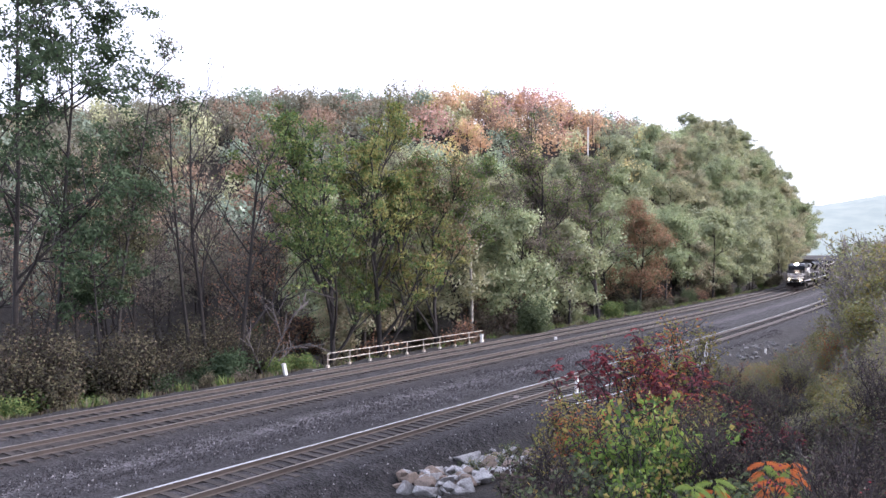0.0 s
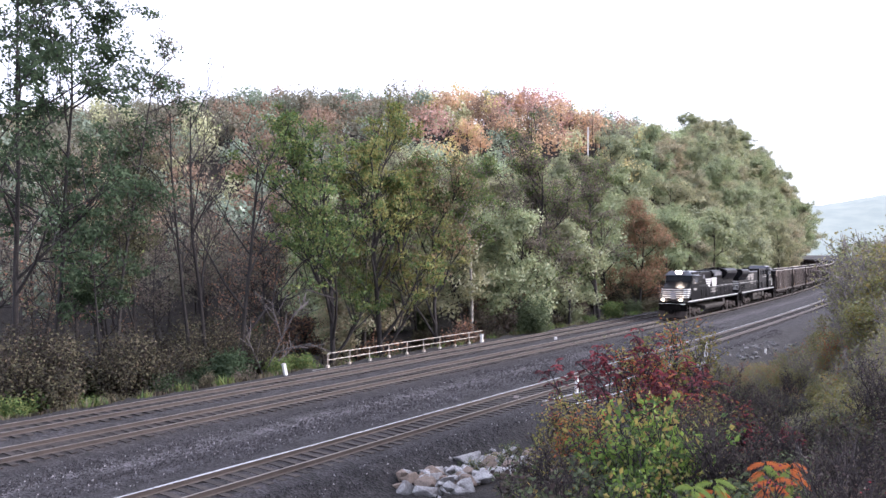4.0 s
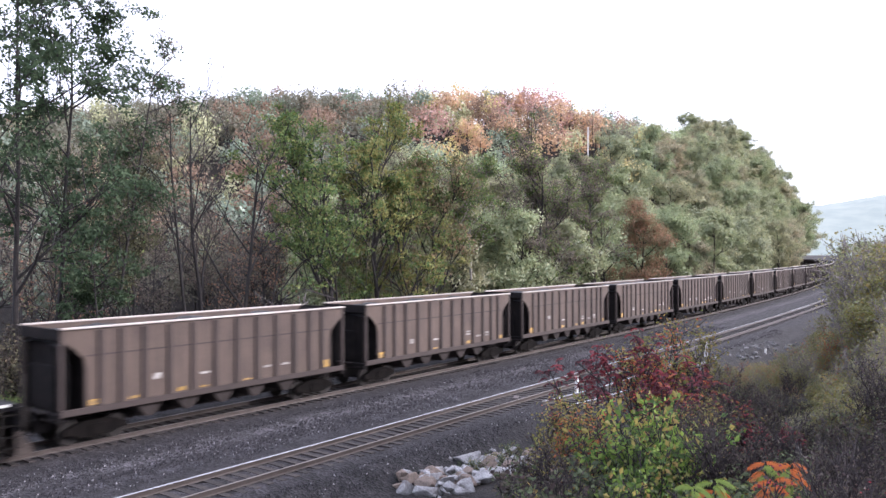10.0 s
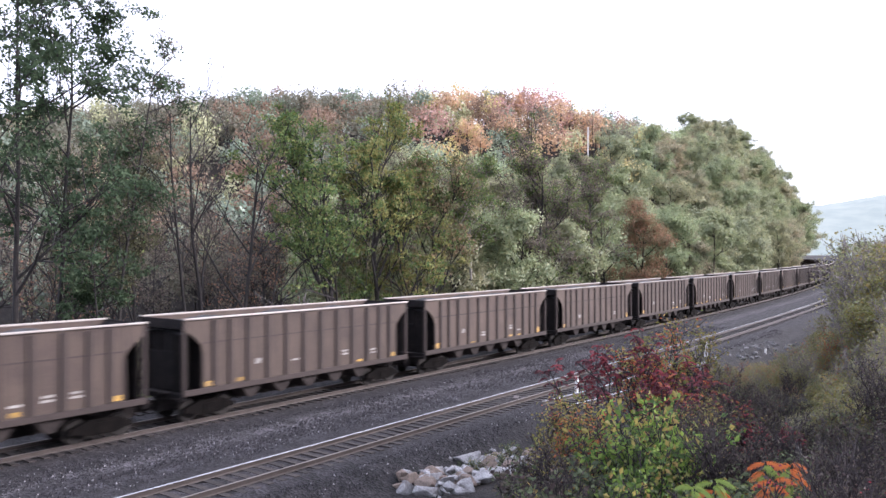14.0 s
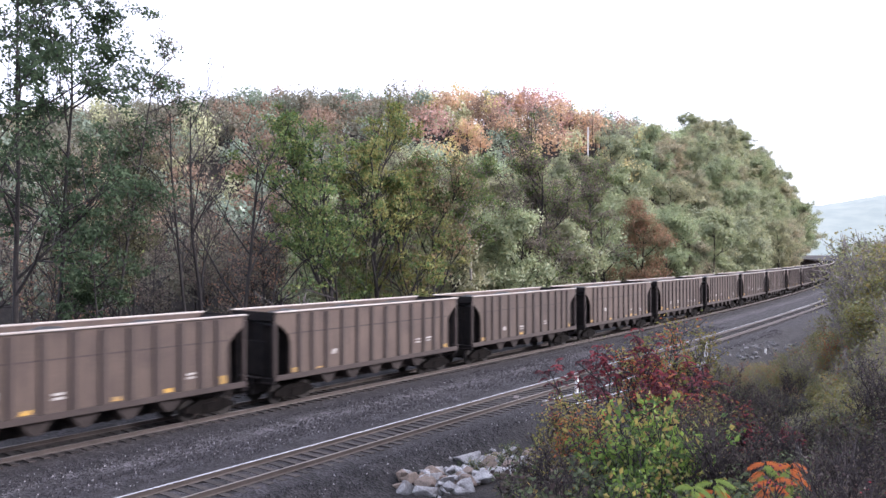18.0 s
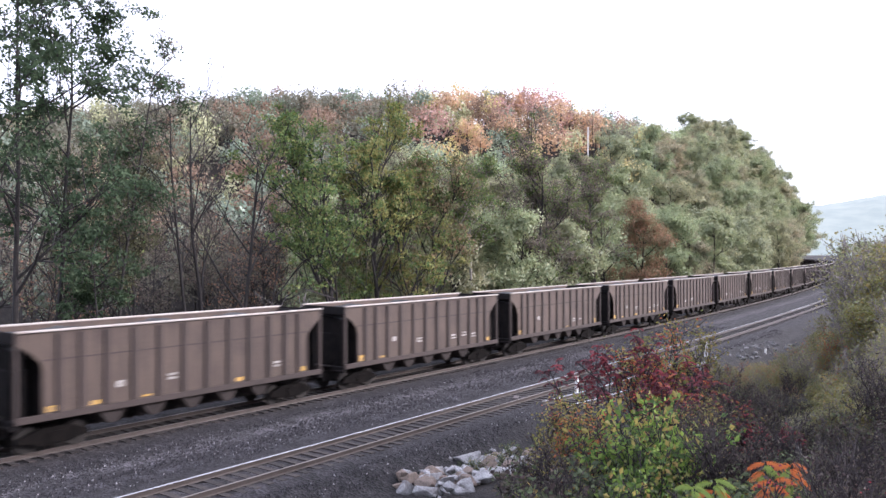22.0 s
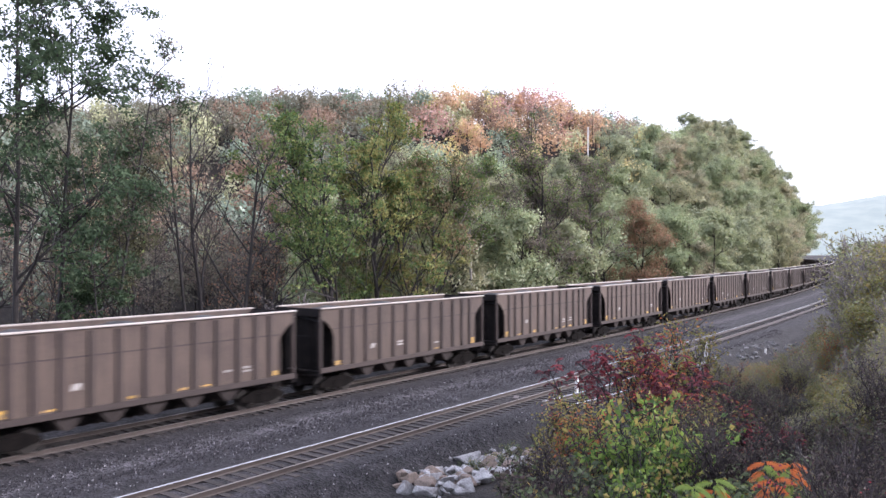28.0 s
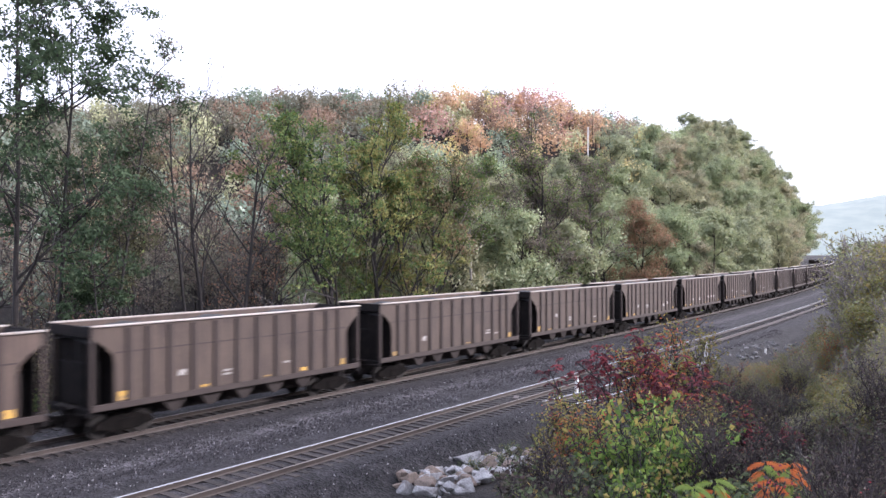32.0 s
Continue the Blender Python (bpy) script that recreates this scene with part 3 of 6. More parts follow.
def loco_bogie(thing, x):
    bm = bmesh.new()
    for sy in (-1, 1):
        ys = sorted((sy * 1.06, sy * 1.24))
        prism([(-2.55, 0.62), (-2.5, 0.95), (-1.5, 1.0), (-0.9, 0.86), (0.9, 0.86), (1.5, 1.0), (2.5, 0.95), (2.55, 0.62), (2.2, 0.38), (1.5, 0.36), (1.1, 0.62), (0.5, 0.62), (0.3, 0.36), (-0.3, 0.36), (-0.5, 0.62), (-1.1, 0.62), (-1.5, 0.36), (-2.2, 0.38)], ys[0], ys[1], bm)
        for ax in (-1.85, 0.0, 1.85):
            box(bm, ax - 0.24, ax + 0.24, *sorted((sy * 1.24, sy * 1.32)), 0.34, 0.78, 0.04)
            rod(bm, (ax + 0.62, sy * 1.2, 0.6), (ax + 0.62, sy * 1.2, 1.15), 0.09, 8)
        rod(bm, (-0.4, sy * 1.3, 1.0), (0.75, sy * 1.3, 0.72), 0.07, 8)
        rod(bm, (1.3, sy * 1.28, 1.16), (2.4, sy * 1.28, 1.1), 0.12, 8)
    box(bm, -2.4, 2.4, -1.0, 1.0, 0.55, 0.95)
    b = part("bogie", bm, M["dusty"], thing, "brown-grimed three-axle bogie", at=pose(x, 0, 0))
    for ax in (-1.85, 0.0, 1.85):
        for sy in (-1, 1):
            part("wheel", W_LOCO, None, b, at=pose(ax, sy * 0.78, 0.53, 0, 0, 0 if sy > 0 else 180))


def handrail(t, x0, x1, y, z, n):
    bm = bmesh.new()
    rod(bm, (x0, y, z + 1.05), (x1, y, z + 1.05), 0.022, 5)
    for i in range(n):
        x = x0 + (x1 - x0) * i / (n - 1)
        rod(bm, (x, y, z), (x, y, z + 1.05), 0.02, 5)
    part("handrail", bm, M["black"], t)


def emblem(t, x, z, scale, sy, mat="white_paint"):
    """The railway's emblem as plain white shapes: a block of bars, a solid swash and two lines under it. It runs towards -x from x."""
    y0, y1 = sorted((sy * 1.0, sy * 1.024))
    k = -scale if sy > 0 else scale
    for i in range(4):
        b = 0.18 * i
        part("emblem_bar", prism([(x + k * (0.0 + 0.05 * i), z - (b + 0.0) * scale), (x + k * (1.75 - 0.1 * i), z - b * scale), (x + k * (1.68 - 0.12 * i), z - (b + 0.11) * scale), (x + k * (0.03 + 0.05 * i), z - (b + 0.11) * scale)], y0, y1), M[mat], t, "white painted bar")
    for name, pts in (("emblem_wedge", [(1.74, -0.2), (1.95, 0.06), (2.46, 0.06), (2.62, -0.72), (2.16, -0.72), (1.98, -0.3)]),
                      ("emblem_block", [(2.62, 0.06), (3.3, 0.08), (3.38, 0.0), (3.38, -0.5), (3.2, -0.7), (2.76, -0.72)])):
        part(name, prism([(x + k * a, z + b * scale) for a, b in pts], y0, y1), M[mat], t, "white painted shape")
    for i in (0, 1):
        a = z - (0.86 + 0.24 * i) * scale
        part("emblem_line", boxed(*sorted((x + k * 1.55, x + k * 3.25)), y0, y1, a - 0.15 * scale, a), M["mark_white"], t, "white painted bar")


def stripe(t, x0, x1, z0, z1, sy, y=1.0, mat="white_paint"):
    part("stripe", boxed(min(x0, x1), max(x0, x1), *sorted((sy * y, sy * (y + 0.008))), z0, z1), M[mat], t, "white painted line")


def loco_common(t, half):
    """Deck with white sill edge, bogies, couplers, steps, pilots."""
    part("deck", boxed(-half + 0.9, half - 0.9, -1.5, 1.5, 1.72, 1.95, 0.02), M["black"], t)
    for sy in (-1, 1):
        part("sill_stripe", boxed(-half + 1.2, half - 1.2, *sorted((sy * 1.5, sy * 1.53)), 1.88, 1.97), M["white_paint"], t, "white edge of the walkway")
        for x in (-half + 1.1, half - 1.1):
            for q in range(4):
                part("step", boxed(x - 0.33, x + 0.33, *sorted((sy * 1.2, sy * 1.5)), 0.42 + 0.38 * q, 0.46 + 0.38 * q), M["grime_and_shade"], t)
            for xx in (x - 0.36, x + 0.33):
                part("step_hanger", boxed(xx, xx + 0.03, *sorted((sy * 1.15, sy * 1.5)), 0.4, 1.8), M["grime_and_shade"], t)
            for xx in (x - 0.36, x + 0.36):
                part("grab_rail", rod(bmesh.new(), (xx, sy * 1.52, 0.6), (xx, sy * 1.52, 2.95), 0.025, 5), M["tank"], t, "dust-brown grab rail")
    for sx in (-1, 1):
        part("pilot", boxed(*sorted((sx * (half - 0.95), sx * (half - 0.75))), -1.45, 1.45, 0.6, 1.8, 0.03), M["black"], t)
        prow = [(sx * (half - 0.8), 1.0), (sx * (half - 0.35), 0.3), (sx * (half - 0.4), 0.16), (sx * (half - 0.95), 0.16), (sx * (half - 0.95), 1.0)]
        part("snow_plow", prism(prow, -1.5, 1.5), M["dusty"], t, "dark plow plate above the rails")
        part("end_gear", boxed(*sorted((sx * (half - 0.8), sx * (half - 0.25))), -0.95, 0.95, 0.95, 1.72, 0.08), M["grime_and_shade"], t)
        coupler(t, sx * half, sx)
        loco_bogie(t, sx * (half - 3.9))
    handrail(t, -half + 1.6, half - 6.2, 1.47, 1.95, 9)
    handrail(t, -half + 1.6, half - 6.2, -1.47, 1.95, 9)


def cab(t, x0, x1, nose_x, roof_z, sill_z=1.95):
    """A wide-nosed cab: x1 its windscreen, nose_x the nose's front; returns nothing."""
    s = 1 if x1 > x0 else -1
    part("cab_body", prism([(x0, sill_z), (x1 + s * 0.15, sill_z), (x1 + s * 0.15, 3.95), (x1 - s * 0.18, roof_z - 0.22), (x1 - s * 0.35, roof_z - 0.12), (x0, roof_z - 0.12)], -1.42, 1.42), M["black"], t)
    # roof with sloped edges
    bm = bmesh.new()
    ring = [(-1.45, roof_z - 0.42), (-1.05, roof_z), (1.05, roof_z), (1.45, roof_z - 0.42), (1.4, roof_z - 0.46), (-1.4, roof_z - 0.46)]
    prism(ring, x0 - s * 0.05, x1 + s * 0.02, bm, axis="x")
    part("cab_roof", bm, M["roof_grey"], t, "pale blue-grey roof with sloped edges")
    # side windows
    for sy in (-1, 1):
        for a, b in ((0.3, 0.95), (1.05, 1.55), (1.65, 1.95)):
            xa, xb = sorted((x0 + s * a, x0 + s * b))
            part("side_window", boxed(xa, xb, *sorted((sy * 1.42, sy * 1.435)), 3.86, 4.4, 0.005), M["pane"], t)
        part("window_frame", boxed(*sorted((x0 + s * 0.2, x0 + s * 2.1)), *sorted((sy * 1.42, sy * 1.43)), 3.76, 3.82), M["galv"], t)
        part("number_panel", boxed(*sorted((x0 + s * 0.75, x0 + s * 1.75)), *sorted((sy * 1.42, sy * 1.428)), 3.02, 3.26), M["mark_white"], t, "white number bar under the cab window")
        part("window_awning", prism([(x0 + s * 0.25, roof_z - 0.47), (x0 + s * 2.05, roof_z - 0.47), (x0 + s * 2.05, roof_z - 0.51), (x0 + s * 0.25, roof_z - 0.51)], *sorted((sy * 1.42, sy * 1.75))), M["roof_grey"], t)
    # windscreens
    for sy in (-1, 1):
        m = pose(x1 + s * 0.02, sy * 0.68, roof_z - 0.78, 0, -s * 18, 0)
        part("windscreen", boxed(-0.02, 0.02, -0.62, 0.62, -0.36, 0.33, 0.01), M["glass"], t, at=m)
    # nose
    bm = prism([(x1, sill_z), (nose_x, sill_z), (nose_x, 2.35), (nose_x - s * 0.12, 3.35), (x1 + s * 0.2, 3.95), (x1, 3.95)], -1.4, 1.4)
    bmesh.ops.bevel(bm, geom=[e for e in bm.edges if abs(e.verts[0].co.y - e.verts[1].co.y) < 0.01 and max(e.verts[0].co.x * s, e.verts[1].co.x * s) > nose_x * s - 0.3], offset=0.28, segments=3, affect="EDGES")
    part("nose", bm, M["black"], t, smooth=False)
    for i in range(5):
        z = 2.3 + 0.21 * i
        bm = bmesh.new()
        x = nose_x + s * 0.02 - (s * 0.12 * max(0, z - 2.35))
        box(bm, *sorted((x - s * 0.02, x + s * 0.012)), -1.14, 1.14, z, z + 0.1)
        for sy in (-1, 1):
            prism([(x - s * 0.34, z), (x - s * 1.05 + s * 0.1 * i * -1, z), (x - s * 1.05 + s * 0.1 * i * -1, z + 0.11), (x - s * 0.34, z + 0.11)], *sorted((sy * 1.4, sy * 1.41)), bm)
            bm2 = [(x, sy * 1.13), (x - s * 0.34, sy * 1.405)]
            vs = [bm.verts.new((p[0], p[1], zz)) for p in bm2 for zz in (z, z + 0.11)]
            bm.faces.new((vs[0], vs[2], vs[3], vs[1]))
        part("nose_stripe", bm, M["white_paint"], t, "white stripe round the nose")
    part("nose_emblem", boxed(*sorted((nose_x + s * 0.012, nose_x + s * 0.04)), -0.3, 0.3, 2.15, 3.0, 0.01), M["roof_grey"], t, "pale emblem shape on the nose")


def lead_loco():
    half = 11.4
    t = tagged(new("locomotive", None), "black leading diesel locomotive with white stripes, headlights lit", "locomotive", "locomotives of the train")
    loco_common(t, half)
    cab(t, 6.2, 8.65, 10.5, 5.12)
    # lamps
    for y in (-0.14, 0.14):
        bm = rod(bmesh.new(), (8.58, y, 4.98), (8.72, y, 4.98), 0.14, 14)
        part("headlight", bm, M["headlight"], t, "lit headlight over the windscreens")
    part("headlight_box", boxed(7.9, 8.6, -0.42, 0.42, 4.85, 5.2, 0.04), M["roof_grey"], t)
    for sy in (-1, 1):
        part("ditch_light", rod(bmesh.new(), (half - 0.42, sy * 0.95, 2.12), (half - 0.3, sy * 0.95, 2.12), 0.11, 12), M["ditch"], t, "lit ditch light on the platform")
    part("front_platform", boxed(half - 1.2, half - 0.3, -1.35, 1.35, 1.72, 1.98, 0.03), M["black"], t)
    part("front_step_edge", boxed(half - 1.0, half - 0.28, -1.35, 1.35, 1.64, 1.72), M["white_paint"], t)
    # hood behind the cab
    part("hood", boxed(-9.9, 6.2, -1.0, 1.0, 1.95, 4.82, 0.08), M["black"], t)
    part("equipment_cabinet", boxed(2.6, 6.0, -1.38, 1.38, 1.95, 3.5, 0.04), M["black"], t)
    part("inverter_cabinet", boxed(4.4, 6.0, -1.3, 1.3, 3.5, 4.86, 0.04), M["black"], t)
    for i in range(4):
        part("cabinet_door", boxed(2.7 + i * 0.82, 3.42 + i * 0.82, 1.38, 1.4, 2.1, 3.35, 0.01), M["black"], t)
    part("blower_housing", boxed(0.4, 4.4, -1.05, 1.05, 4.6, 4.98, 0.05), M["black"], t)
    part("vent_panel", boxed(3.6, 4.3, 1.3, 1.34, 4.2, 4.65), M["louvre"], t)
    bm = prism([(-1.2, 4.3), (-1.25, 4.72), (-1.0, 5.05), (1.0, 5.05), (1.25, 4.72), (1.2, 4.3)], -3.6, -0.2, axis="x")
    part("brake_grid_housing", bm, M["black"], t)
    part("brake_grid", prism([(-3.5, 4.42), (-0.4, 4.42), (-0.8, 4.86), (-3.1, 4.86)], 1.25, 1.29), M["louvre"], t, "grey louvred grid")
    part("exhaust_stack", boxed(-4.6, -3.9, -0.4, 0.4, 4.8, 5.25, 0.05), M["grime_and_shade"], t)
    bm = prism([(-1.45, 4.4), (-1.55, 4.66), (-1.5, 4.98), (-1.2, 5.2), (1.2, 5.2), (1.5, 4.98), (1.55, 4.66), (1.45, 4.4), (1.0, 3.85), (-1.0, 3.85)], -9.7, -4.9, axis="x")
    part("radiator_housing", bm, M["black"], t, "flared black radiator housing")
    for sy in (-1, 1):
        part("radiator_intake", prism([(-9.3, 4.3), (-5.2, 4.3), (-5.2, 3.85), (-9.3, 3.85)], *sorted((sy * 1.01, sy * 1.06))), M["grime_and_shade"], t)
        part("radiator_fascia", boxed(-9.6, -5.0, *sorted((sy * 1.53, sy * 1.58)), 4.7, 4.94, 0.02), M["faded"], t)
        stripe(t, -9.8, 1.0, 3.16, 3.195, sy, 1.0)
        emblem(t, 2.2 if sy > 0 else -2.4, 4.12, 1.32, sy)
        for i in range(9):
            x = -9.2 + i * 1.25
            part("hood_door", boxed(x, x + 1.1, *sorted((sy * 1.0, sy * 1.012)), 2.1, 3.1, 0.005), M["black"], t)
            part("door_latch", boxed(x + 0.98, x + 1.03, *sorted((sy * 1.012, sy * 1.03)), 2.5, 2.66), M["louvre"], t)
            if i in (0, 2, 3, 5, 6):
                part("data_plate", boxed(x + 0.3, x + 0.52, *sorted((sy * 1.012, sy * 1.02)), 2.28 + 0.12 * (i % 3), 2.35 + 0.12 * (i % 3)), M["mark_white"], t)
        for i in range(6):
            part("upper_door", boxed(-3.6 + i * 1.0, -2.7 + i * 1.0, *sorted((sy * 1.0, sy * 1.012)), 3.3, 4.15, 0.005), M["black"], t)
        for x, z in ((-5.6, 3.55), (-7.6, 3.5), (-9.3, 3.6), (5.4, 3.9), (3.2, 3.6)):
            part("data_plate", boxed(x, x + 0.22, *sorted((sy * (1.0 if x < 2 else 1.39), sy * (1.03 if x < 2 else 1.41))), z, z + 0.06), M["mark_white"], t)
        part("mirror", boxed(8.3, 8.36, *sorted((sy * 1.42, sy * 1.62)), 3.75, 4.3, 0.01), M["galv"], t)
        part("cab_door", boxed(5.75, 6.15, *sorted((sy * 1.38, sy * 1.4)), 2.0, 3.45, 0.01), M["black"], t)
        part("sand_hatch", boxed(8.9, 9.2, *sorted((sy * 1.4, sy * 1.42)), 2.6, 2.95, 0.01), M["louvre"], t)
    for q in range(5):
        part("rear_stripe", boxed(-9.93, -9.9, -0.8, 0.8, 2.5 + 0.24 * q, 2.62 + 0.24 * q), M["white_paint"], t)
    for x in (6.6, 7.1):
        part("roof_antenna", rod(bmesh.new(), (x, 0.3, 5.1), (x, 0.3, 5.34), 0.05, 6), M["grime_and_shade"], t)
    for y in (-0.22, 0.0, 0.22):
        part("air_horn", rod(bmesh.new(), (4.6, y, 5.05), (5.15, y, 5.05), 0.04, 8, 0.1), M["galv"], t)
    for x in (-5.9, -8.6):
        part("radiator_fan", rod(bmesh.new(), (x, 0, 5.2), (x, 0, 5.28), 0.62, 18), M["grime_and_shade"], t)
    part("pilot_hose", rod(bmesh.new(), (11.1, 0.45, 0.95), (11.15, 0.5, 0.45), 0.035, 6), M["grime_and_shade"], t)
    for y in (-1.25, -0.6, 0.6, 1.25):
        part("front_stanchion", rod(bmesh.new(), (11.0, y, 1.98), (11.0, y, 2.95), 0.022, 6), M["galv"], t)
    part("front_rail", rod(bmesh.new(), (11.0, -1.25, 2.9), (11.0, 1.25, 2.9), 0.02, 6), M["galv"], t)
    part("rear_fan", rod(bmesh.new(), (-7.3, 0, 5.2), (-7.3, 0, 5.29), 0.85, 20), M["grime_and_shade"], t)
    bm = prism([(1.42 * math.cos(radians(a)), 1.0 + 0.62 * math.sin(radians(a))) for a in range(18, -199, -9)], -3.9, 3.7, axis="x")
    part("fuel_tank", bm, M["tank"], t, "long rounded dust-brown fuel tank")
    part("air_box", boxed(-4.6, -3.8, 0.6, 1.35, 0.9, 1.65, 0.05), M["tank"], t)
    return t


def second_loco():
    """Runs backwards: its radiator end leads and its cab trails."""
    half = 11.15
    t = tagged(new("locomotive", None), "faded black second locomotive running cab-last, white stripes", "locomotive", "locomotives of the train")
    loco_common(t, half)
    cab(t, -6.3, -8.45, -9.7, 5.18)
    part("hood", boxed(-6.3, 9.7, -1.0, 1.0, 1.95, 4.5, 0.05), M["faded"], t)
    part("high_cabinet", boxed(-6.3, -1.4, -1.22, 1.22, 1.95, 4.85, 0.05), M["faded"], t)
    for x in (-2.5, -3.9, -4.5, -5.4):
        part("cabinet_vent", boxed(x - 0.28, x + 0.28, 1.22, 1.24, 4.0, 4.6), M["glass"], t)
    bm = prism([(-1.0, 3.7), (-1.5, 4.35), (-1.52, 4.75), (-1.3, 4.95), (1.3, 4.95), (1.52, 4.75), (1.5, 4.35), (1.0, 3.7)], 5.9, 10.0, axis="x")
    part("radiator_housing", bm, M["black"], t, "overhanging black radiator wings")
    for sy in (-1, 1):
        part("radiator_fascia", boxed(6.0, 9.9, *sorted((sy * 1.51, sy * 1.55)), 4.42, 4.74, 0.02), M["faded"], t)
        part("radiator_intake", boxed(6.4, 9.5, *sorted((sy * 1.01, sy * 1.05)), 3.55, 4.1), M["glass"], t)
        stripe(t, -3.0, 9.6, 3.12, 3.155, sy, 1.0)
        stripe(t, -6.2, -3.6, 3.62, 3.67, sy, 1.222)
        emblem(t, 4.85 if sy > 0 else 1.4, 4.14, 1.08, sy, "mark_white")
        # pale strip: the highlight along the hood's edge, built in as a part
        part("roof_edge", boxed(-1.2, 3.6, *sorted((sy * 0.92, sy * 1.02)), 4.46, 4.56, 0.02), M["roof_grey"], t)
        for i in range(8):
            x = -1.0 + i * 1.3
            part("hood_door", boxed(x, x + 1.15, *sorted((sy * 1.0, sy * 1.012)), 2.1, 3.0, 0.005), M["faded"], t)
        for i in range(11):
            part("hood_louvre", boxed(6.3 + i * 0.3, 6.42 + i * 0.3, *sorted((sy * 1.0, sy * 1.02)), 2.2, 2.95), M["glass"], t)
        for x, z in ((8.8, 3.35), (7.9, 3.35), (7.2, 3.4), (5.9, 3.35), (3.6, 2.5), (3.2, 2.5), (2.2, 2.55), (-0.3, 2.6), (-4.9, 3.9), (-5.8, 3.9)):
            part("data_plate", boxed(x, x + 0.22, *sorted((sy * (1.0 if x > -1 else 1.22), sy * (1.03 if x > -1 else 1.24))), z, z + 0.06), M["mark_white"], t)
        part("cab_door", boxed(-6.9, -6.35, *sorted((sy * 1.42, sy * 1.44)), 2.0, 3.95, 0.01), M["glass"], t, "dark recessed cab door")
        part("door_opening", boxed(-3.3, -2.5, *sorted((sy * 1.22, sy * 1.23)), 2.15, 2.95), M["glass"], t)
        part("data_plate", boxed(0.2, 0.5, *sorted((sy * 1.012, sy * 1.02)), 2.6, 2.7), M["mark_white"], t)
    part("exhaust_stack", boxed(0.8, 1.5, -0.4, 0.4, 4.5, 5.0, 0.05), M["grime_and_shade"], t)
    part("horn", boxed(3.7, 4.2, 0.2, 0.5, 4.55, 4.85, 0.04), M["galv"], t)
    for q in range(5):
        part("rear_stripe", boxed(9.7, 9.73, -0.96, 0.96, 2.3 + 0.25 * q, 2.43 + 0.25 * q), M["white_paint"], t)
    part("end_number_box", boxed(9.99, 10.02, -0.5, 0.5, 4.15, 4.35), M["mark_white"], t, "pale number bar on the dark end")
    part("fuel_tank", boxed(-3.6, 3.5, -1.1, 1.1, 0.6, 1.0, 0.06), M["tank"], t, "dust-brown fuel tank")
    for x in (-1.2, 1.1):
        part("air_reservoir", rod(bmesh.new(), (x - 0.95, 1.05, 1.3), (x + 0.95, 1.05, 1.3), 0.3, 14), M["tank"], t, "dusty air reservoir")
    part("battery_box", boxed(-3.6, -2.4, 0.7, 1.4, 0.95, 1.65, 0.05), M["tank"], t)
    part("air_filter_box", boxed(2.3, 3.3, 0.7, 1.4, 0.75, 1.55, 0.05), M["tank"], t)
    return t


M["dusty"] = material("dust_brown_bogie", (0.062, 0.05, 0.044), 0.9, 0, 0.3, 2.5, 25, 0.3, (0.03, 0.025, 0.023), gloss=0.2)
M["faded"] = material("faded_black_enamel", (0.0085, 0.008, 0.0098), 0.5, 0, 0.25, 1.0, 25, 0.06, (0.014, 0.0128, 0.0135), 0.4, gloss=0.14)
M["louvre"] = material("grey_louvre", (0.1, 0.1, 0.115), 0.6, 0, 0.15, 2, 30, 0.3, (0.06, 0.06, 0.065))
# side panes: the pale base colour stands in for reflected light
M["pane"] = material("sky_lit_cab_pane", (0.11, 0.115, 0.125), 0.1, 0, 0.15, 2, 10, 0)
TRAIN = []
lead = lead_loco()
TRAIN.append((lead, LOCO_FRONT + 11.4))
second = second_loco()
TRAIN.append((second, LOCO_FRONT + 22.8 + 11.15))
first_car = hopper_car()
_rng = random.Random(8)
TRAIN.append((first_car, CAR_FRONT + CAR_PITCH / 2))
for i in range(1, 48):
    TRAIN.append((copy_thing(first_car, pose(0, 0, 0)), CAR_FRONT + CAR_PITCH * (i + 0.5)))
for ob, _ in TRAIN[2:]:
    car_marks(ob, _rng)


def motions():
    """The train runs along its curving track."""
    times = [i * 1.0 for i in range(33)]
    for ob, s_start in TRAIN:
        rows = []
        for t in times:
            x, y, th = along(s_start - run_by(t))
            rows.append((t, pose(float(x), float(y), 0.0, 0, 0, math.degrees(th) + 180)))
        walk(ob, rows)

# ---- plants ----
def tubes(segs, sides=5):
    """Tapered tubes from rows (a, b, radius at a, radius at b)."""
    a = np.array([q[0] for q in segs], float)
    b = np.array([q[1] for q in segs], float)
    ra = np.array([q[2] for q in segs], float)
    rb = np.array([q[3] for q in segs], float)
    w = b - a
    w /= np.maximum(np.linalg.norm(w, axis=1, keepdims=True), 1e-6)
    ref = np.where(np.abs(w[:, 2:3]) > 0.9, np.array([[1.0, 0, 0]]), np.array([[0, 0, 1.0]]))
    u = np.cross(ref, w)
    u /= np.linalg.norm(u, axis=1, keepdims=True)
    v = np.cross(w, u)
    ang = np.arange(sides) * 2 * np.pi / sides
    ring = np.cos(ang)[None, :, None] * u[:, None] + np.sin(ang)[None, :, None] * v[:, None]
    verts = np.concatenate([a[:, None] + ring * ra[:, None, None], b[:, None] + ring * rb[:, None, None]], 1)
    i, j = np.arange(len(segs))[:, None] * 2 * sides, np.arange(sides)[None]
    k = (j + 1) % sides
    faces = np.stack([i + j, i + k, i + sides + k, i + sides + j], -1).reshape(-1, 4)
    return verts.reshape(-1, 3), faces


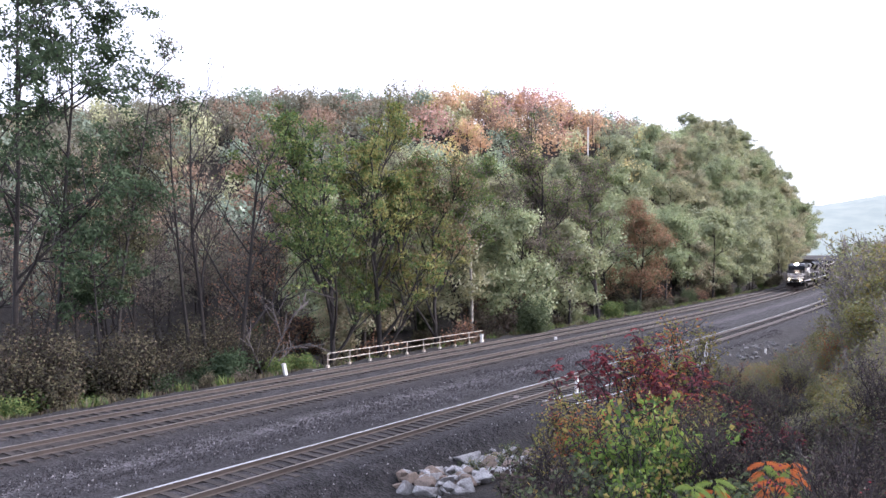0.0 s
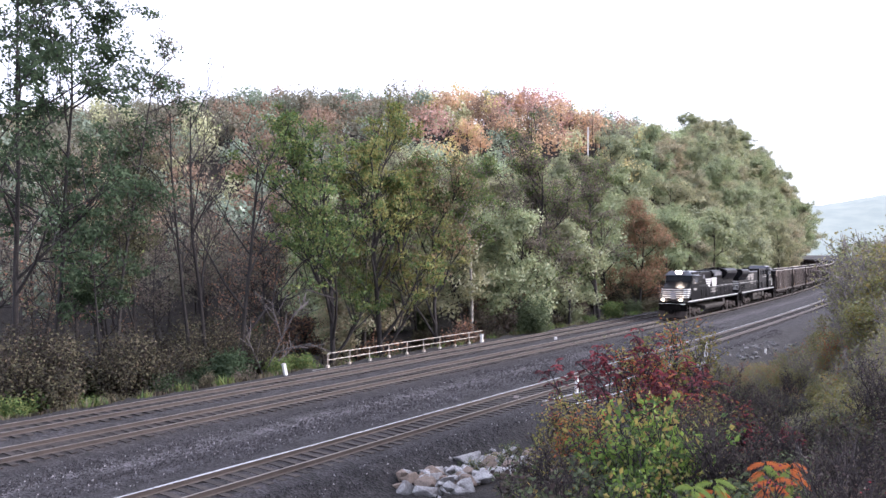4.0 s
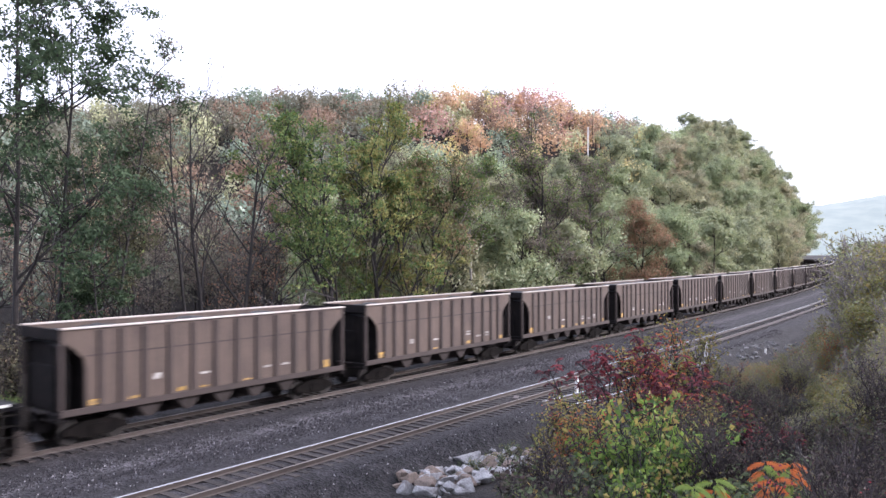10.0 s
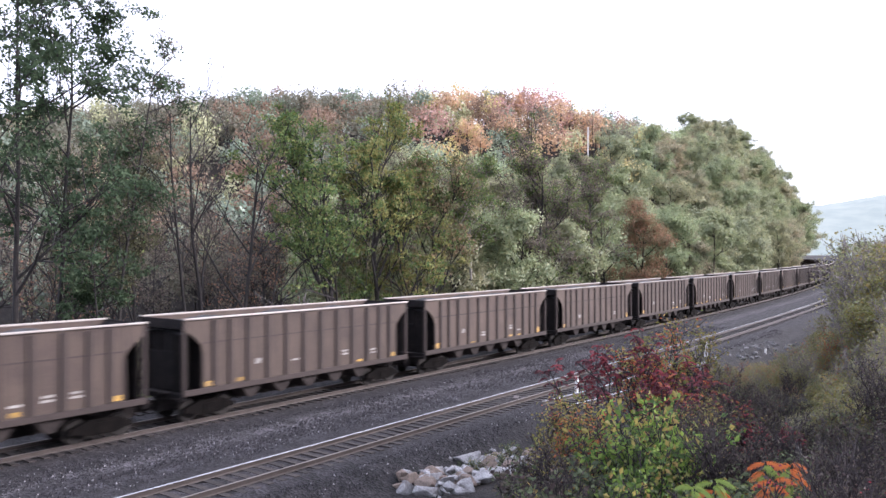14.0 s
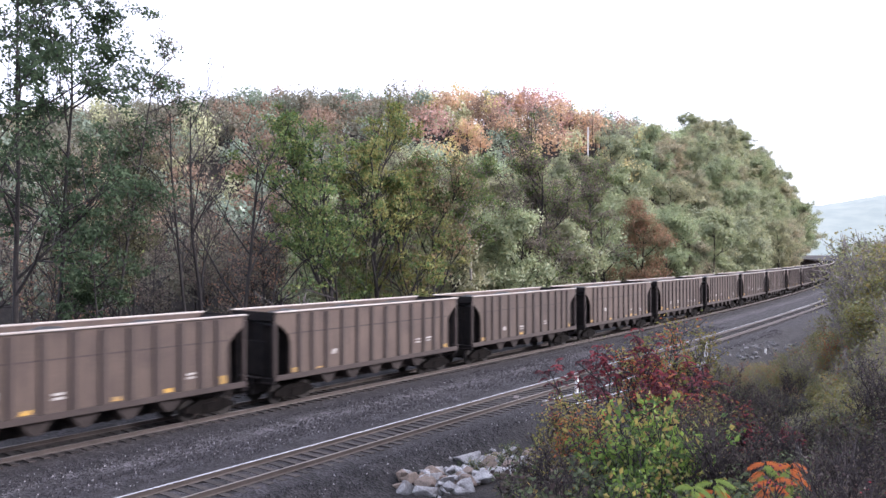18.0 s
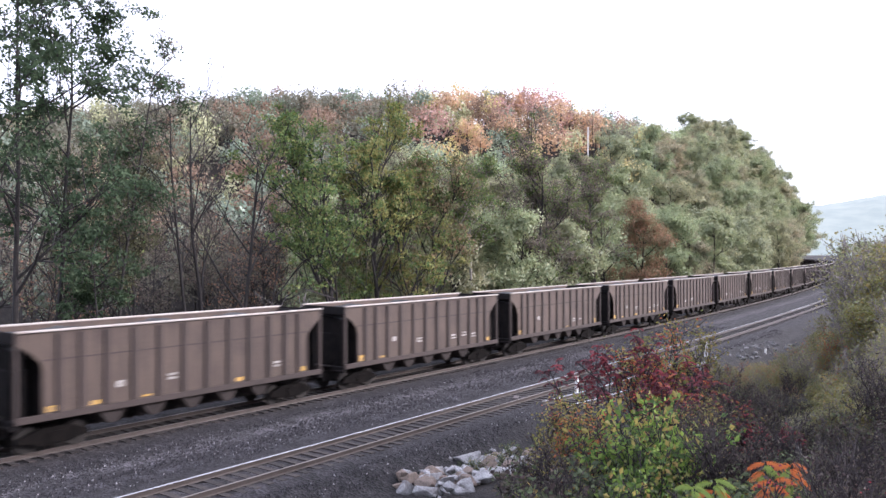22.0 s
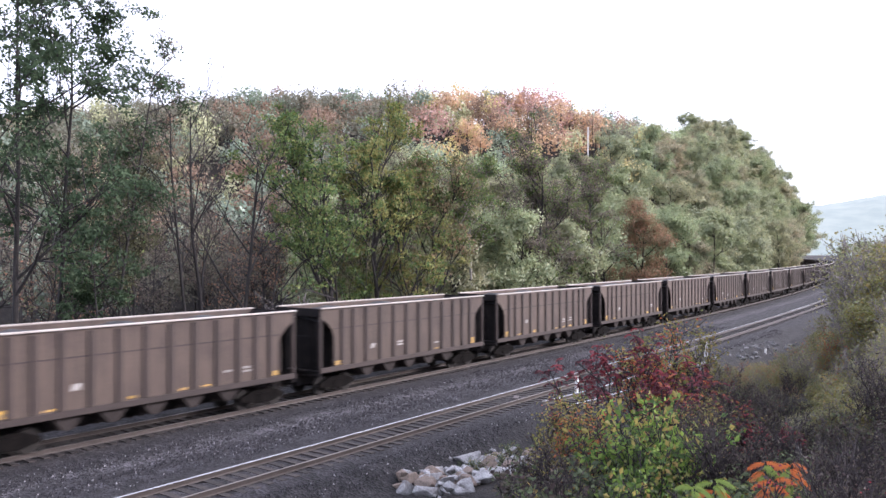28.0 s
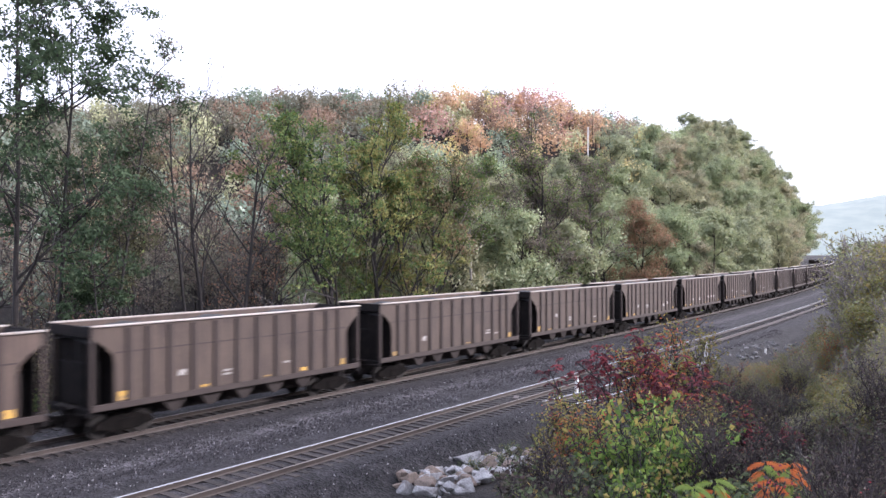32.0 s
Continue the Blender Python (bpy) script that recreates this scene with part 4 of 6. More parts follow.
def leaves(centres, size, rng, droop=0.0, aspect=1.6, out=None, loose=0.7):
    """One folded four-cornered leaf at each centre, turned at random, or to face outwards from its clump."""
    n = len(centres)
    if np.isscalar(size):
        size = np.full(n, size)
    d = rng.normal(0, 1, (n, 3))
    if out is None:
        d[:, 2] = d[:, 2] * 0.55 - droop
        d /= np.linalg.norm(d, axis=1, keepdims=True)
        e = np.cross(d, rng.normal(0, 1, (n, 3)))
    else:
        o = out / np.maximum(np.linalg.norm(out, axis=1, keepdims=True), 1e-6) + rng.normal(0, loose, (n, 3))
        o /= np.maximum(np.linalg.norm(o, axis=1, keepdims=True), 1e-6)
        d = np.cross(o, d)
        d /= np.maximum(np.linalg.norm(d, axis=1, keepdims=True), 1e-6)
        e = np.cross(o, d)
    e /= np.maximum(np.linalg.norm(e, axis=1, keepdims=True), 1e-6)
    nor = np.cross(d, e)
    L = (size * rng.uniform(0.65, 1.35, n))[:, None]
    wd = L / aspect
    p0, p2 = centres - d * L / 2, centres + d * L / 2
    p1 = centres + e * wd / 2 + nor * wd * 0.18
    p3 = centres - e * wd / 2 + nor * wd * 0.18
    verts = np.stack([p0, p1, p2, p3], 1).reshape(-1, 3)
    return verts, np.arange(4 * n).reshape(-1, 4)


def grow(rng, height, trunk_r, levels=3, first=0.3, spread=0.6, up=0.5, kids=(7, 4, 3), lean=(0, 0), length=0.42, shrink=0.6, wobble=0.12, twig=0.013):
    """Trunk, limbs and twigs as tapered segments, and the points near their ends."""
    segs, tips = [], []

    def limb(a, way, long, r, level):
        steps = 5 if level == 0 else (3 if level < levels else 2)
        p, w = np.array(a, float), np.array(way, float)
        pts = [(p.copy(), r)]
        for i in range(steps):
            w = w + rng.normal(0, wobble * (1 if level else 0.4), 3)
            w[2] += 0.10 * up if level else 0.05
            w /= np.linalg.norm(w)
            q = p + w * long / steps
            r2 = r * (1 - 0.8 * (i + 1) / steps) + twig
            segs.append((p.copy(), q.copy(), pts[-1][1], r2))
            p = q
            pts.append((p.copy(), r2))
            if level == levels:
                tips.append(p.copy())
                tips.append(p - w * long / steps * 0.5)
        if level == 0 or level < levels:
            n = kids[min(level, len(kids) - 1)]
            for j in range(n):
                f = first + (1 - first) * (j + rng.uniform(0.1, 0.9)) / n if level == 0 else rng.uniform(0.3, 1.0)
                k = min(int(f * steps), steps - 1)
                base = pts[k][0] + (pts[k + 1][0] - pts[k][0]) * (f * steps - k)
                out = rng.normal(0, 1, 3)
                out -= w * out.dot(w)
                out /= np.linalg.norm(out)
                nw = w * (1 - spread) + out * spread + np.array([0, 0, 0.25 * up])
                nw /= np.linalg.norm(nw)
                ll = (height * length if level == 0 else long * shrink) * rng.uniform(0.7, 1.2) * (1.15 - 0.55 * f if level == 0 else 1)
                limb(base, nw, ll, pts[k][1] * 0.55 + 0.004, level + 1)
        tips.append(p.copy())

    limb((0, 0, -0.4), (lean[0], lean[1], 1), height, trunk_r, 0)
    return segs, np.array(tips)


def shade_tree(name, seed, height, trunk_r, mats, leaf_size=0.3, per_tip=14, puff=0.75, first=0.3, spread=0.62, bark="bark", kids=(9, 5, 3), lean=(0, 0), levels=3, length=0.4, keep=1.0, up=0.5, low=0.0, twig=0.013):
    """A tree's two meshes: wood, and leaves gathered about the twigs. mats: one or two leaf materials."""
    rng = np.random.default_rng(seed)
    segs, tips = grow(rng, height, trunk_r, levels, first, spread, up, kids, lean, length, twig=twig)
    v, f = tubes(segs, 5)
    wood = mesh_arrays("trunk", v, f, [M[bark]], smooth=True)
    tips = tips[tips[:, 2] > max(low, 0.12 * height)]
    tips = tips[rng.random(len(tips)) < keep]
    c = np.repeat(tips, per_tip, axis=0)
    shift = rng.normal(0, puff * 0.5, c.shape) * np.array([1, 1, 0.65])
    middle = np.array([lean[0] * height * 0.5, lean[1] * height * 0.5, height * 0.55])
    rim = (c - middle) / (0.3 * height)
    c = c + shift
    lv, lf = leaves(c, leaf_size, rng, 0.15, out=shift / (puff * 0.5) + rim * 0.8 + np.array([0, 0, 0.4]), loose=0.6)
    ms = [M[m] for m in mats]
    mi = (np.repeat(rng.random(len(tips)) < 0.35, per_tip).astype(int) if len(ms) > 1 else None)
    crown = mesh_arrays("crown", lv, lf, ms, mi)
    return wood, crown


def plant(name, meshes, x, y, label, category, z=None, turn=0.0, size=1.0, group="", crown_name="crown", wood_name="trunk"):
    z = ground_at(x, y) if z is None else z
    t = tagged(new(name, None), label, category, group)
    t.matrix_basis = pose(x, y, z - 0.05, 0, 0, turn) @ Matrix.Diagonal((size, size, size, 1))
    part(wood_name, meshes[0], None, t)
    if len(meshes) > 1 and meshes[1] is not None:
        part(crown_name, meshes[1], None, t)
    return t


def spot(px, dist):
    """A place by bearing and distance from where the camera stands."""
    return (px - 784) / 1346.3 * dist, dist


# trees standing singly behind the tracks: bearing, distance, height ...
def single_trees():
    def put(px, dist, label, meshes, turn=0.0, size=1.0, name="tree"):
        x, y = spot(px, dist)
        plant(name, meshes, x, y, label, "tree", turn=turn, size=size, group="trees along the tracks")
    put(22, 41, "tall dark green oak with an open crown", shade_tree("oak", 11, 25.5, 0.2, ["oak"], 0.24, 20, 0.46, 0.3, kids=(13, 5, 3), length=0.28, low=9.0, keep=0.56, twig=0.008))
    put(92, 43, "tall forked oak with a dark open crown", shade_tree("oak", 12, 25.0, 0.17, ["oak"], 0.23, 18, 0.46, 0.32, kids=(13, 5, 3), length=0.22, low=8.5, keep=0.56, twig=0.008))
    put(205, 47, "slender tree with thin dark leaves at the top", shade_tree("slim", 13, 22.0, 0.14, ["oak", "dry"], 0.18, 9, 0.5, 0.45, kids=(12, 4, 3), length=0.13, keep=0.7, twig=0.006))
    put(242, 51, "olive-leaved tree with dark spreading limbs", shade_tree("slim", 23, 15.6, 0.16, ["olive_tree"], 0.17, 20, 0.7, 0.3, 0.5, kids=(10, 5, 3), length=0.36, keep=0.85, up=0.9))
    put(150, 50, "thin-leaved tree in dull olive leaf", shade_tree("slim", 26, 14.0, 0.13, ["olive_tree", "dry"], 0.18, 10, 0.7, 0.3, 0.5, kids=(9, 5, 3), length=0.34, keep=0.7, up=0.9))
    put(335, 50, "bare slender tree with fine twigs", shade_tree("bare", 14, 20.5, 0.15, ["dry"], 0.18, 2, 0.5, 0.4, 0.34, kids=(7, 4, 3), length=0.22, keep=0.15, twig=0.006))
    put(372, 52, "bare grey tree with thin branches", shade_tree("bare", 15, 20.5, 0.18, ["dry"], 0.2, 2, 0.6, 0.35, 0.4, kids=(7, 4, 3), length=0.27, keep=0.15, twig=0.006))
    put(425, 54, "bare spreading tree with long branches", shade_tree("bare", 16, 17.5, 0.22, ["dry", "maple"], 0.24, 3, 0.7, 0.25, 0.6, kids=(7, 4, 3), length=0.47, keep=0.25, lean=(0.04, 0), up=0.8, twig=0.008))
    put(585, 58, "leafy green maple with dark limbs", shade_tree("maple", 17, 17.0, 0.24, ["maple"], 0.24, 22, 0.5, 0.12, 0.5, kids=(12, 6, 3), length=0.4, keep=0.55, up=0.9))
    put(640, 66, "tree of yellowing green leaves", shade_tree("maple", 27, 18.0, 0.22, ["dry", "maple"], 0.22, 14, 0.6, 0.2, 0.5, kids=(10, 6, 3), length=0.35, keep=0.6, up=0.9))
    put(674, 61, "tall maple turning from green to yellow", shade_tree("maple", 18, 18.2, 0.26, ["gold_maple", "maple"], 0.24, 22, 0.5, 0.12, 0.5, kids=(14, 6, 3), length=0.33, keep=0.55, up=0.9))
    put(772, 66, "tree with orange-tinted autumn leaves", shade_tree("amber", 19, 16.0, 0.2, ["amber", "maple"], 0.23, 20, 0.55, 0.14, 0.5, kids=(12, 5, 3), length=0.34, keep=0.65, up=0.8))
    put(836, 74, "pale-barked tree with a small green crown", shade_tree("birch", 20, 18.0, 0.2, ["maple", "dry"], 0.22, 21, 0.7, 0.55, bark="birch", kids=(8, 5, 3), length=0.24))
    put(945, 84, "broad tree of dull green leaves", shade_tree("broad", 21, 19.5, 0.25, ["dry", "maple"], 0.23, 20, 0.75, 0.15, 0.5, kids=(13, 6, 3), length=0.34, keep=0.8, up=0.8))
    put(1060, 98, "broad tree with olive green leaves", shade_tree("broad", 22, 19.5, 0.25, ["dry", "maple"], 0.24, 20, 0.75, 0.12, 0.5, kids=(13, 6, 3), length=0.36, keep=0.8, up=0.8))
    put(1130, 104, "small rust-coloured tree among green ones", shade_tree("rust", 24, 14.0, 0.18, ["amber", "rust"], 0.24, 24, 0.9, 0.12, kids=(11, 5, 3), length=0.34))
    put(188, 43, "small dark green oak with a spreading low bough", shade_tree("oak", 28, 9.6, 0.1, ["oak"], 0.22, 12, 0.36, 0.72, 0.8, kids=(6, 4, 3), length=0.34, up=0.05, low=6.6, keep=0.5))
    put(470, 62, "half-bare tree with dry brown leaves", shade_tree("bare", 29, 12.0, 0.16, ["dry", "rust"], 0.22, 6, 0.7, 0.2, kids=(9, 5, 3), length=0.35, keep=0.6))
    # leaning deadwood by the end of the parapet
    x, y = spot(425, 49)
    rng = np.random.default_rng(33)
    segs, _ = grow(rng, 8.0, 0.07, 2, 0.3, 0.5, 0.3, (7, 4), (0.7, -0.1), 0.4)
    v, f = tubes(segs, 5)
    plant("dead_tree", (mesh_arrays("deadwood", v, f, [M["deadwood"]]),), x, y, "bleached leaning dead tree with bare branches", "tree", wood_name="deadwood")


M["rust"] = leaf_material("rust_leaf", [(0.22, 0.11, 0.06), (0.28, 0.13, 0.07), (0.18, 0.13, 0.07)], "leaf", dull=0.15)
M["gold_maple"] = leaf_material("yellowing_maple_leaf", [(0.1, 0.13, 0.035), (0.16, 0.16, 0.04), (0.22, 0.18, 0.05)], "leaf", dull=0.1)
single_trees()

# woodland trees: a few kinds, each copied many times, the hue drawn per tree
WOOD_KINDS = [shade_tree("woodland", 50 + i, h, 0.18, ["woods"], 0.36, int(n * 1.3), p, fst, kids=k, length=ln)
              for i, (h, n, p, fst, k, ln) in enumerate([(15, 13, 0.95, 0.12, (11, 5, 2), 0.34), (17, 12, 0.95, 0.15, (12, 5, 2), 0.3), (12.5, 13, 0.9, 0.08, (10, 5, 2), 0.38),
                                                         (14, 8, 1.0, 0.2, (10, 5, 2), 0.34), (9, 14, 0.8, 0.05, (9, 5, 2), 0.42), (16, 14, 1.0, 0.1, (12, 5, 2), 0.33)])]
WOOD_KINDS += [shade_tree("thin", 60, 15, 0.17, ["dry"], 0.26, 5, 0.9, 0.25, kids=(10, 5, 3), length=0.3, keep=0.6), shade_tree("thin", 61, 13, 0.15, ["dry", "rust"], 0.26, 4, 0.9, 0.2, 0.5, kids=(9, 5, 3), length=0.34, keep=0.5)]
WOOD_LABELS = ["broad woodland tree in dull autumn green", "tall woodland tree in mixed autumn leaf", "round woodland tree with turning leaves",
               "thin-leaved woodland tree with visible limbs", "low bushy woodland tree", "dense woodland tree in olive and brown leaf", "nearly bare grey-brown woodland tree", "half-bare woodland tree with dry brown leaves"]


def near_woods():
    rng = random.Random(21)
    placed = []
    tries = 0
    while len(placed) < 215 and tries < 9000:
        tries += 1
        s = rng.uniform(-62, 330)
        left = rng.uniform(9.5, 60) if s < 90 else rng.uniform(9.0, 40)
        x, y, _ = along(s, -left)
        x, y = float(x), float(y)
        if y < 30 or not (-60 < (x / y * 1346 + 784) < 1560):
            continue
        gap = 4.2 if left < 25 else 5.0
        if left < 13.5 and s < 30:
            continue
        if left < 34 and x / y * 1346 + 784 < 540:
            continue
        if any((x - a) ** 2 + (y - b) ** 2 < gap * gap for a, b in placed):
            continue
        placed.append((x, y))
        px = x / y * 1346 + 784
        k = rng.choice((0, 1, 2, 3, 5)) if left > 14 else rng.choice((0, 2, 4, 5))
        if px < 540:
            k = rng.choice((6, 7, 6, 7, 6))
        size = rng.uniform(0.75, 1.1) * (0.8 if px < 520 and left < 40 else 1)
        plant("woodland_tree", WOOD_KINDS[k], x, y, WOOD_LABELS[k], "tree", turn=rng.uniform(0, 360), size=size, group="trees of the wood")


near_woods()


def cutting_trees():
    """Trees close beside the line where it swings round the foot of the hill."""
    rng = random.Random(5)
    for i in range(34):
        s = 150 + i * 6.2 + rng.uniform(-2, 2)
        left = rng.uniform(8.2, 10.5) if i % 2 else rng.uniform(12, 17)
        x, y, _ = along(s, -left)
        k = rng.choice((0, 1, 2, 5))
        plant("woodland_tree", WOOD_KINDS[k], float(x), float(y), WOOD_LABELS[k], "tree", turn=rng.uniform(0, 360), size=rng.uniform(0.85, 1.15) if s > 200 else rng.uniform(0.7, 0.9), group="trees of the wood")


cutting_trees()


def valley_trees():
    """Trees where the line bends out of sight round the hill."""
    rng = random.Random(8)
    placed = []
    while len(placed) < 40:
        dist = rng.uniform(400, 640)
        x, y = spot(rng.uniform(1492, 1640), dist)
        s, d = line_of(x, y)
        if abs(d) < 13 or any((x - a) ** 2 + (y - b) ** 2 < 60 for a, b in placed):
            continue
        placed.append((x, y))
        k = rng.choice((2, 3, 4, 4, 5, 7))
        plant("woodland_tree", WOOD_KINDS[k], x, y, WOOD_LABELS[k], "tree", turn=rng.uniform(0, 360), size=rng.uniform(0.4, 0.62) * (1.0 if x / y < 0.5 else 1.2), group="trees of the wood")


valley_trees()


POLE = spot(1041, 172)


def far_woods():
    """The wooded hill: crowns of loose leaf clumps over the whole slope, joined."""
    rng = np.random.default_rng(77)
    cent, hue = [], []
    for s0 in np.arange(-190, 520, 6.6):
        for left0 in np.arange(16, 250, 6.6):
            s, left = s0 + rng.uniform(-2.4, 2.4), left0 + rng.uniform(-2.4, 2.4)
            if left < (58 if s < 90 else 34 if s < 180 else 15):
                continue
            x, y, _ = along(s, -left)
            if y < 60 or not (-80 < x / y * 1346 + 784 < 1600):
                continue
            z = float(ground_z(s, -left))
            if math.hypot(x - POLE[0], y - POLE[1]) < 6:
                continue
            crest = left > np.interp(s, [0, 100, 160, 200, 240], [130, 85, 48, 32, 22])
            cent.append((float(x), float(y), z, rng.uniform(9, 15), crest))
            px = x / y * 1346 + 784
            if px < 720:
                hue.append(rng.choice([3, 3, 2, 3, 0, 7, 0]))
            elif px < 1085 and z > 22:
                hue.append(rng.choice([4, 5, 5, 6, 6, 7, 7, 2, 0, 5]))
            else:
                hue.append(rng.choice([1, 1, 2, 2, 0, 3, 4, 7]))
    verts, faces, mi, off = [], [], [], 0
    trunks = []
    for (x, y, z, h, crest), c in zip(cent, hue):
        r = h * rng.uniform(0.28, 0.4)
        lobes = rng.normal(0, 1, (15, 3))
        lobes /= np.linalg.norm(lobes, axis=1, keepdims=True)
        lobes = lobes * np.array([r, r, h * 0.3]) * rng.uniform(0.35, 0.95, (15, 1)) + np.array([x, y, z + h * 0.62])
        near = y < 260
        per = (30 if near else 24) + (16 if crest else 0)
        p = np.repeat(lobes, per, 0)
        w = rng.normal(0, 1, p.shape)
        w /= np.linalg.norm(w, axis=1, keepdims=True)
        p = p + w * (rng.uniform(0.2, 1.0, (len(p), 1)) * r * 0.5)
        v, f = leaves(p, 0.58 if near else 0.72, rng, 0.1, 1.3, out=w * 0.7 + (p - np.array([x, y, z + h * 0.55])) / r + np.array([0, 0, 0.3]), loose=0.45)
        verts.append(v)
        faces.append(f + off)
        off += len(v)
        mi.append(np.full(len(f), c))
        trunks.append(((x, y, z - 0.5), (x, y, z + h * 0.75), 0.18, 0.05))
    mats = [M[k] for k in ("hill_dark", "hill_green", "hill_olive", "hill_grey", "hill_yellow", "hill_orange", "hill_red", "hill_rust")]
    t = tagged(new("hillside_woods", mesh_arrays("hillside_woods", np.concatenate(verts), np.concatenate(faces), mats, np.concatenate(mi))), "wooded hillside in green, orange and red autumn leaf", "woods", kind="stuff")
    v, f = tubes(trunks, 4)
    tagged(new("hillside_trunks", mesh_arrays("hillside_trunks", v, f, [M["bark"]])), "dark trunks of the wooded hillside", "tree trunks", kind="stuff")


# hill leaves: colours lifted and blued, most glossed more, to imitate haze
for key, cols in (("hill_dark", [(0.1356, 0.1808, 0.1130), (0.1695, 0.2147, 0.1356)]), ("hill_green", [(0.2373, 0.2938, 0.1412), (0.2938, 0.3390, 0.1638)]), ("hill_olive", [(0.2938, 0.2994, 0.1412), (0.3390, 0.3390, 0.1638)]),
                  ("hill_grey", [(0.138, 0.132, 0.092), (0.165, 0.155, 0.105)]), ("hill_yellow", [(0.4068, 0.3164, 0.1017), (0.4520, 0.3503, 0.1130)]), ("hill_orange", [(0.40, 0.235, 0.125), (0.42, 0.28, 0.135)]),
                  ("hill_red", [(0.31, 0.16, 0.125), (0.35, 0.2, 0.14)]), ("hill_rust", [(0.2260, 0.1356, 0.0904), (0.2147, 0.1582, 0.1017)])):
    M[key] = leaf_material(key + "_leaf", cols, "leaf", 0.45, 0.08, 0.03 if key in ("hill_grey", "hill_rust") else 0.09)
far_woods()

# ---- shrubs ----
def shrub(seed, height, stems, mats, leaf, per_tip, puff, lean=0.35, kids=(6, 4), wood="twig", levels=2, first=0.25, r=0.018, keep=1.0, droop=0.1, aspect=1.7, two=0.4, flat=1.0):
    """Many stems from one root, with twigs and leaves; returns the wood and the leaves."""
    rng = np.random.default_rng(seed)
    segs, tips = [], []
    for i in range(stems):
        a = rng.uniform(0, 6.28)
        l = lean * rng.uniform(0.3, 1.3)
        sg, tp = grow(rng, height * rng.uniform(0.6, 1.0), r * rng.uniform(0.7, 1.2), levels, first, 0.45, 0.6, kids, (math.cos(a) * l, math.sin(a) * l), 0.32, 0.55, 0.14, 0.004)
        o = np.array([math.cos(a), math.sin(a), 0]) * rng.uniform(0, 0.12) * height
        segs.append((np.array([0.0, 0.0, -0.06]), o + np.array([0.0, 0.0, 0.03]), r * 1.4, r))
        segs += [(p + o, q + o, r1, r2) for p, q, r1, r2 in sg]
        tips.append(tp + o)
    v, f = tubes(segs, 3)
    woody = mesh_arrays("woody_stem", v, f, [M[wood]])
    if not per_tip:
        return (woody,)
    tips = np.concatenate(tips)
    tips = tips[(tips[:, 2] > 0.15 * height) & (rng.random(len(tips)) < keep)]
    c = np.repeat(tips, per_tip, 0)
    c = c + rng.normal(0, puff, c.shape) * np.array([1, 1, flat])
    lv, lf = leaves(c, leaf, rng, droop, aspect)
    ms = [M[m] for m in mats]
    mi = np.repeat((rng.random(len(tips)) < two).astype(int), per_tip) if len(ms) > 1 else None
    return woody, mesh_arrays("foliage", lv, lf, ms, mi)


M["bright"] = leaf_material("bright_green_leaf", [(0.034, 0.062, 0.018), (0.075, 0.125, 0.027), (0.16, 0.22, 0.042)], "leaf", 0.5, 0.0)
M["sumac_red"] = leaf_material("red_sumac_leaf", [(0.05, 0.02, 0.025), (0.09, 0.025, 0.032), (0.155, 0.032, 0.04)], "leaf", 0.35, 0.1)
M["plum"] = leaf_material("plum_brown_leaf", [(0.04, 0.026, 0.026), (0.065, 0.04, 0.036), (0.055, 0.05, 0.03), (0.08, 0.055, 0.035)], "leaf", 0.3)
M["flame"] = leaf_material("orange_red_leaf", [(0.22, 0.04, 0.025), (0.3, 0.08, 0.03), (0.28, 0.15, 0.04)], "leaf", 0.4, 0.05)
M["crimson"] = leaf_material("crimson_leaf", [(0.14, 0.022, 0.03), (0.2, 0.03, 0.038)], "leaf", 0.35, 0.05)
M["gold"] = leaf_material("yellow_green_leaf", [(0.105, 0.125, 0.033), (0.165, 0.155, 0.04), (0.21, 0.14, 0.04)], "leaf", 0.45, 0.05)
M["olive"] = leaf_material("olive_brown_leaf", [(0.06, 0.055, 0.03), (0.1, 0.095, 0.035), (0.13, 0.095, 0.045)], "leaf", 0.35)
# brown leaves with the dimness of the wood's edge put into their colour
M["dimmed"] = leaf_material("dimmed_brown_leaf", [(0.024, 0.02, 0.016), (0.036, 0.028, 0.021), (0.034, 0.034, 0.019), (0.06, 0.04, 0.027)], "leaf", 0.35, 0.15)
M["sage"] = leaf_material("dusty_green_leaf", [(0.045, 0.066, 0.028), (0.08, 0.1, 0.042)], "leaf", 0.38, 0.15)
# lighter copy of the olive leaf, its lit look put into the colour
M["olive_lit"] = leaf_material("lit_olive_yellow_leaf", [(0.12, 0.14, 0.055), (0.17, 0.165, 0.06), (0.2, 0.17, 0.07)], "leaf", 0.45, 0.1, 0.04)
M["frond_orange"] = leaf_material("orange_frond", [(0.22, 0.045, 0.015), (0.3, 0.075, 0.02), (0.3, 0.15, 0.04)], "leaf", 0.4, 0.0)
M["frond_green"] = leaf_material("green_frond", [(0.09, 0.15, 0.025), (0.15, 0.19, 0.035)], "leaf", 0.4, 0.05)

SIL_X = [880, 900, 950, 985, 1030, 1100, 1200, 1240, 1262, 1300, 1350, 1400, 1424, 1450, 1480, 1490, 1505, 1530, 1568, 1640, 1800]
SIL_Y = [880, 815, 745, 670, 605, 580, 560, 590, 640, 655, 630, 580, 552, 522, 485, 425, 388, 360, 335, 315, 305]

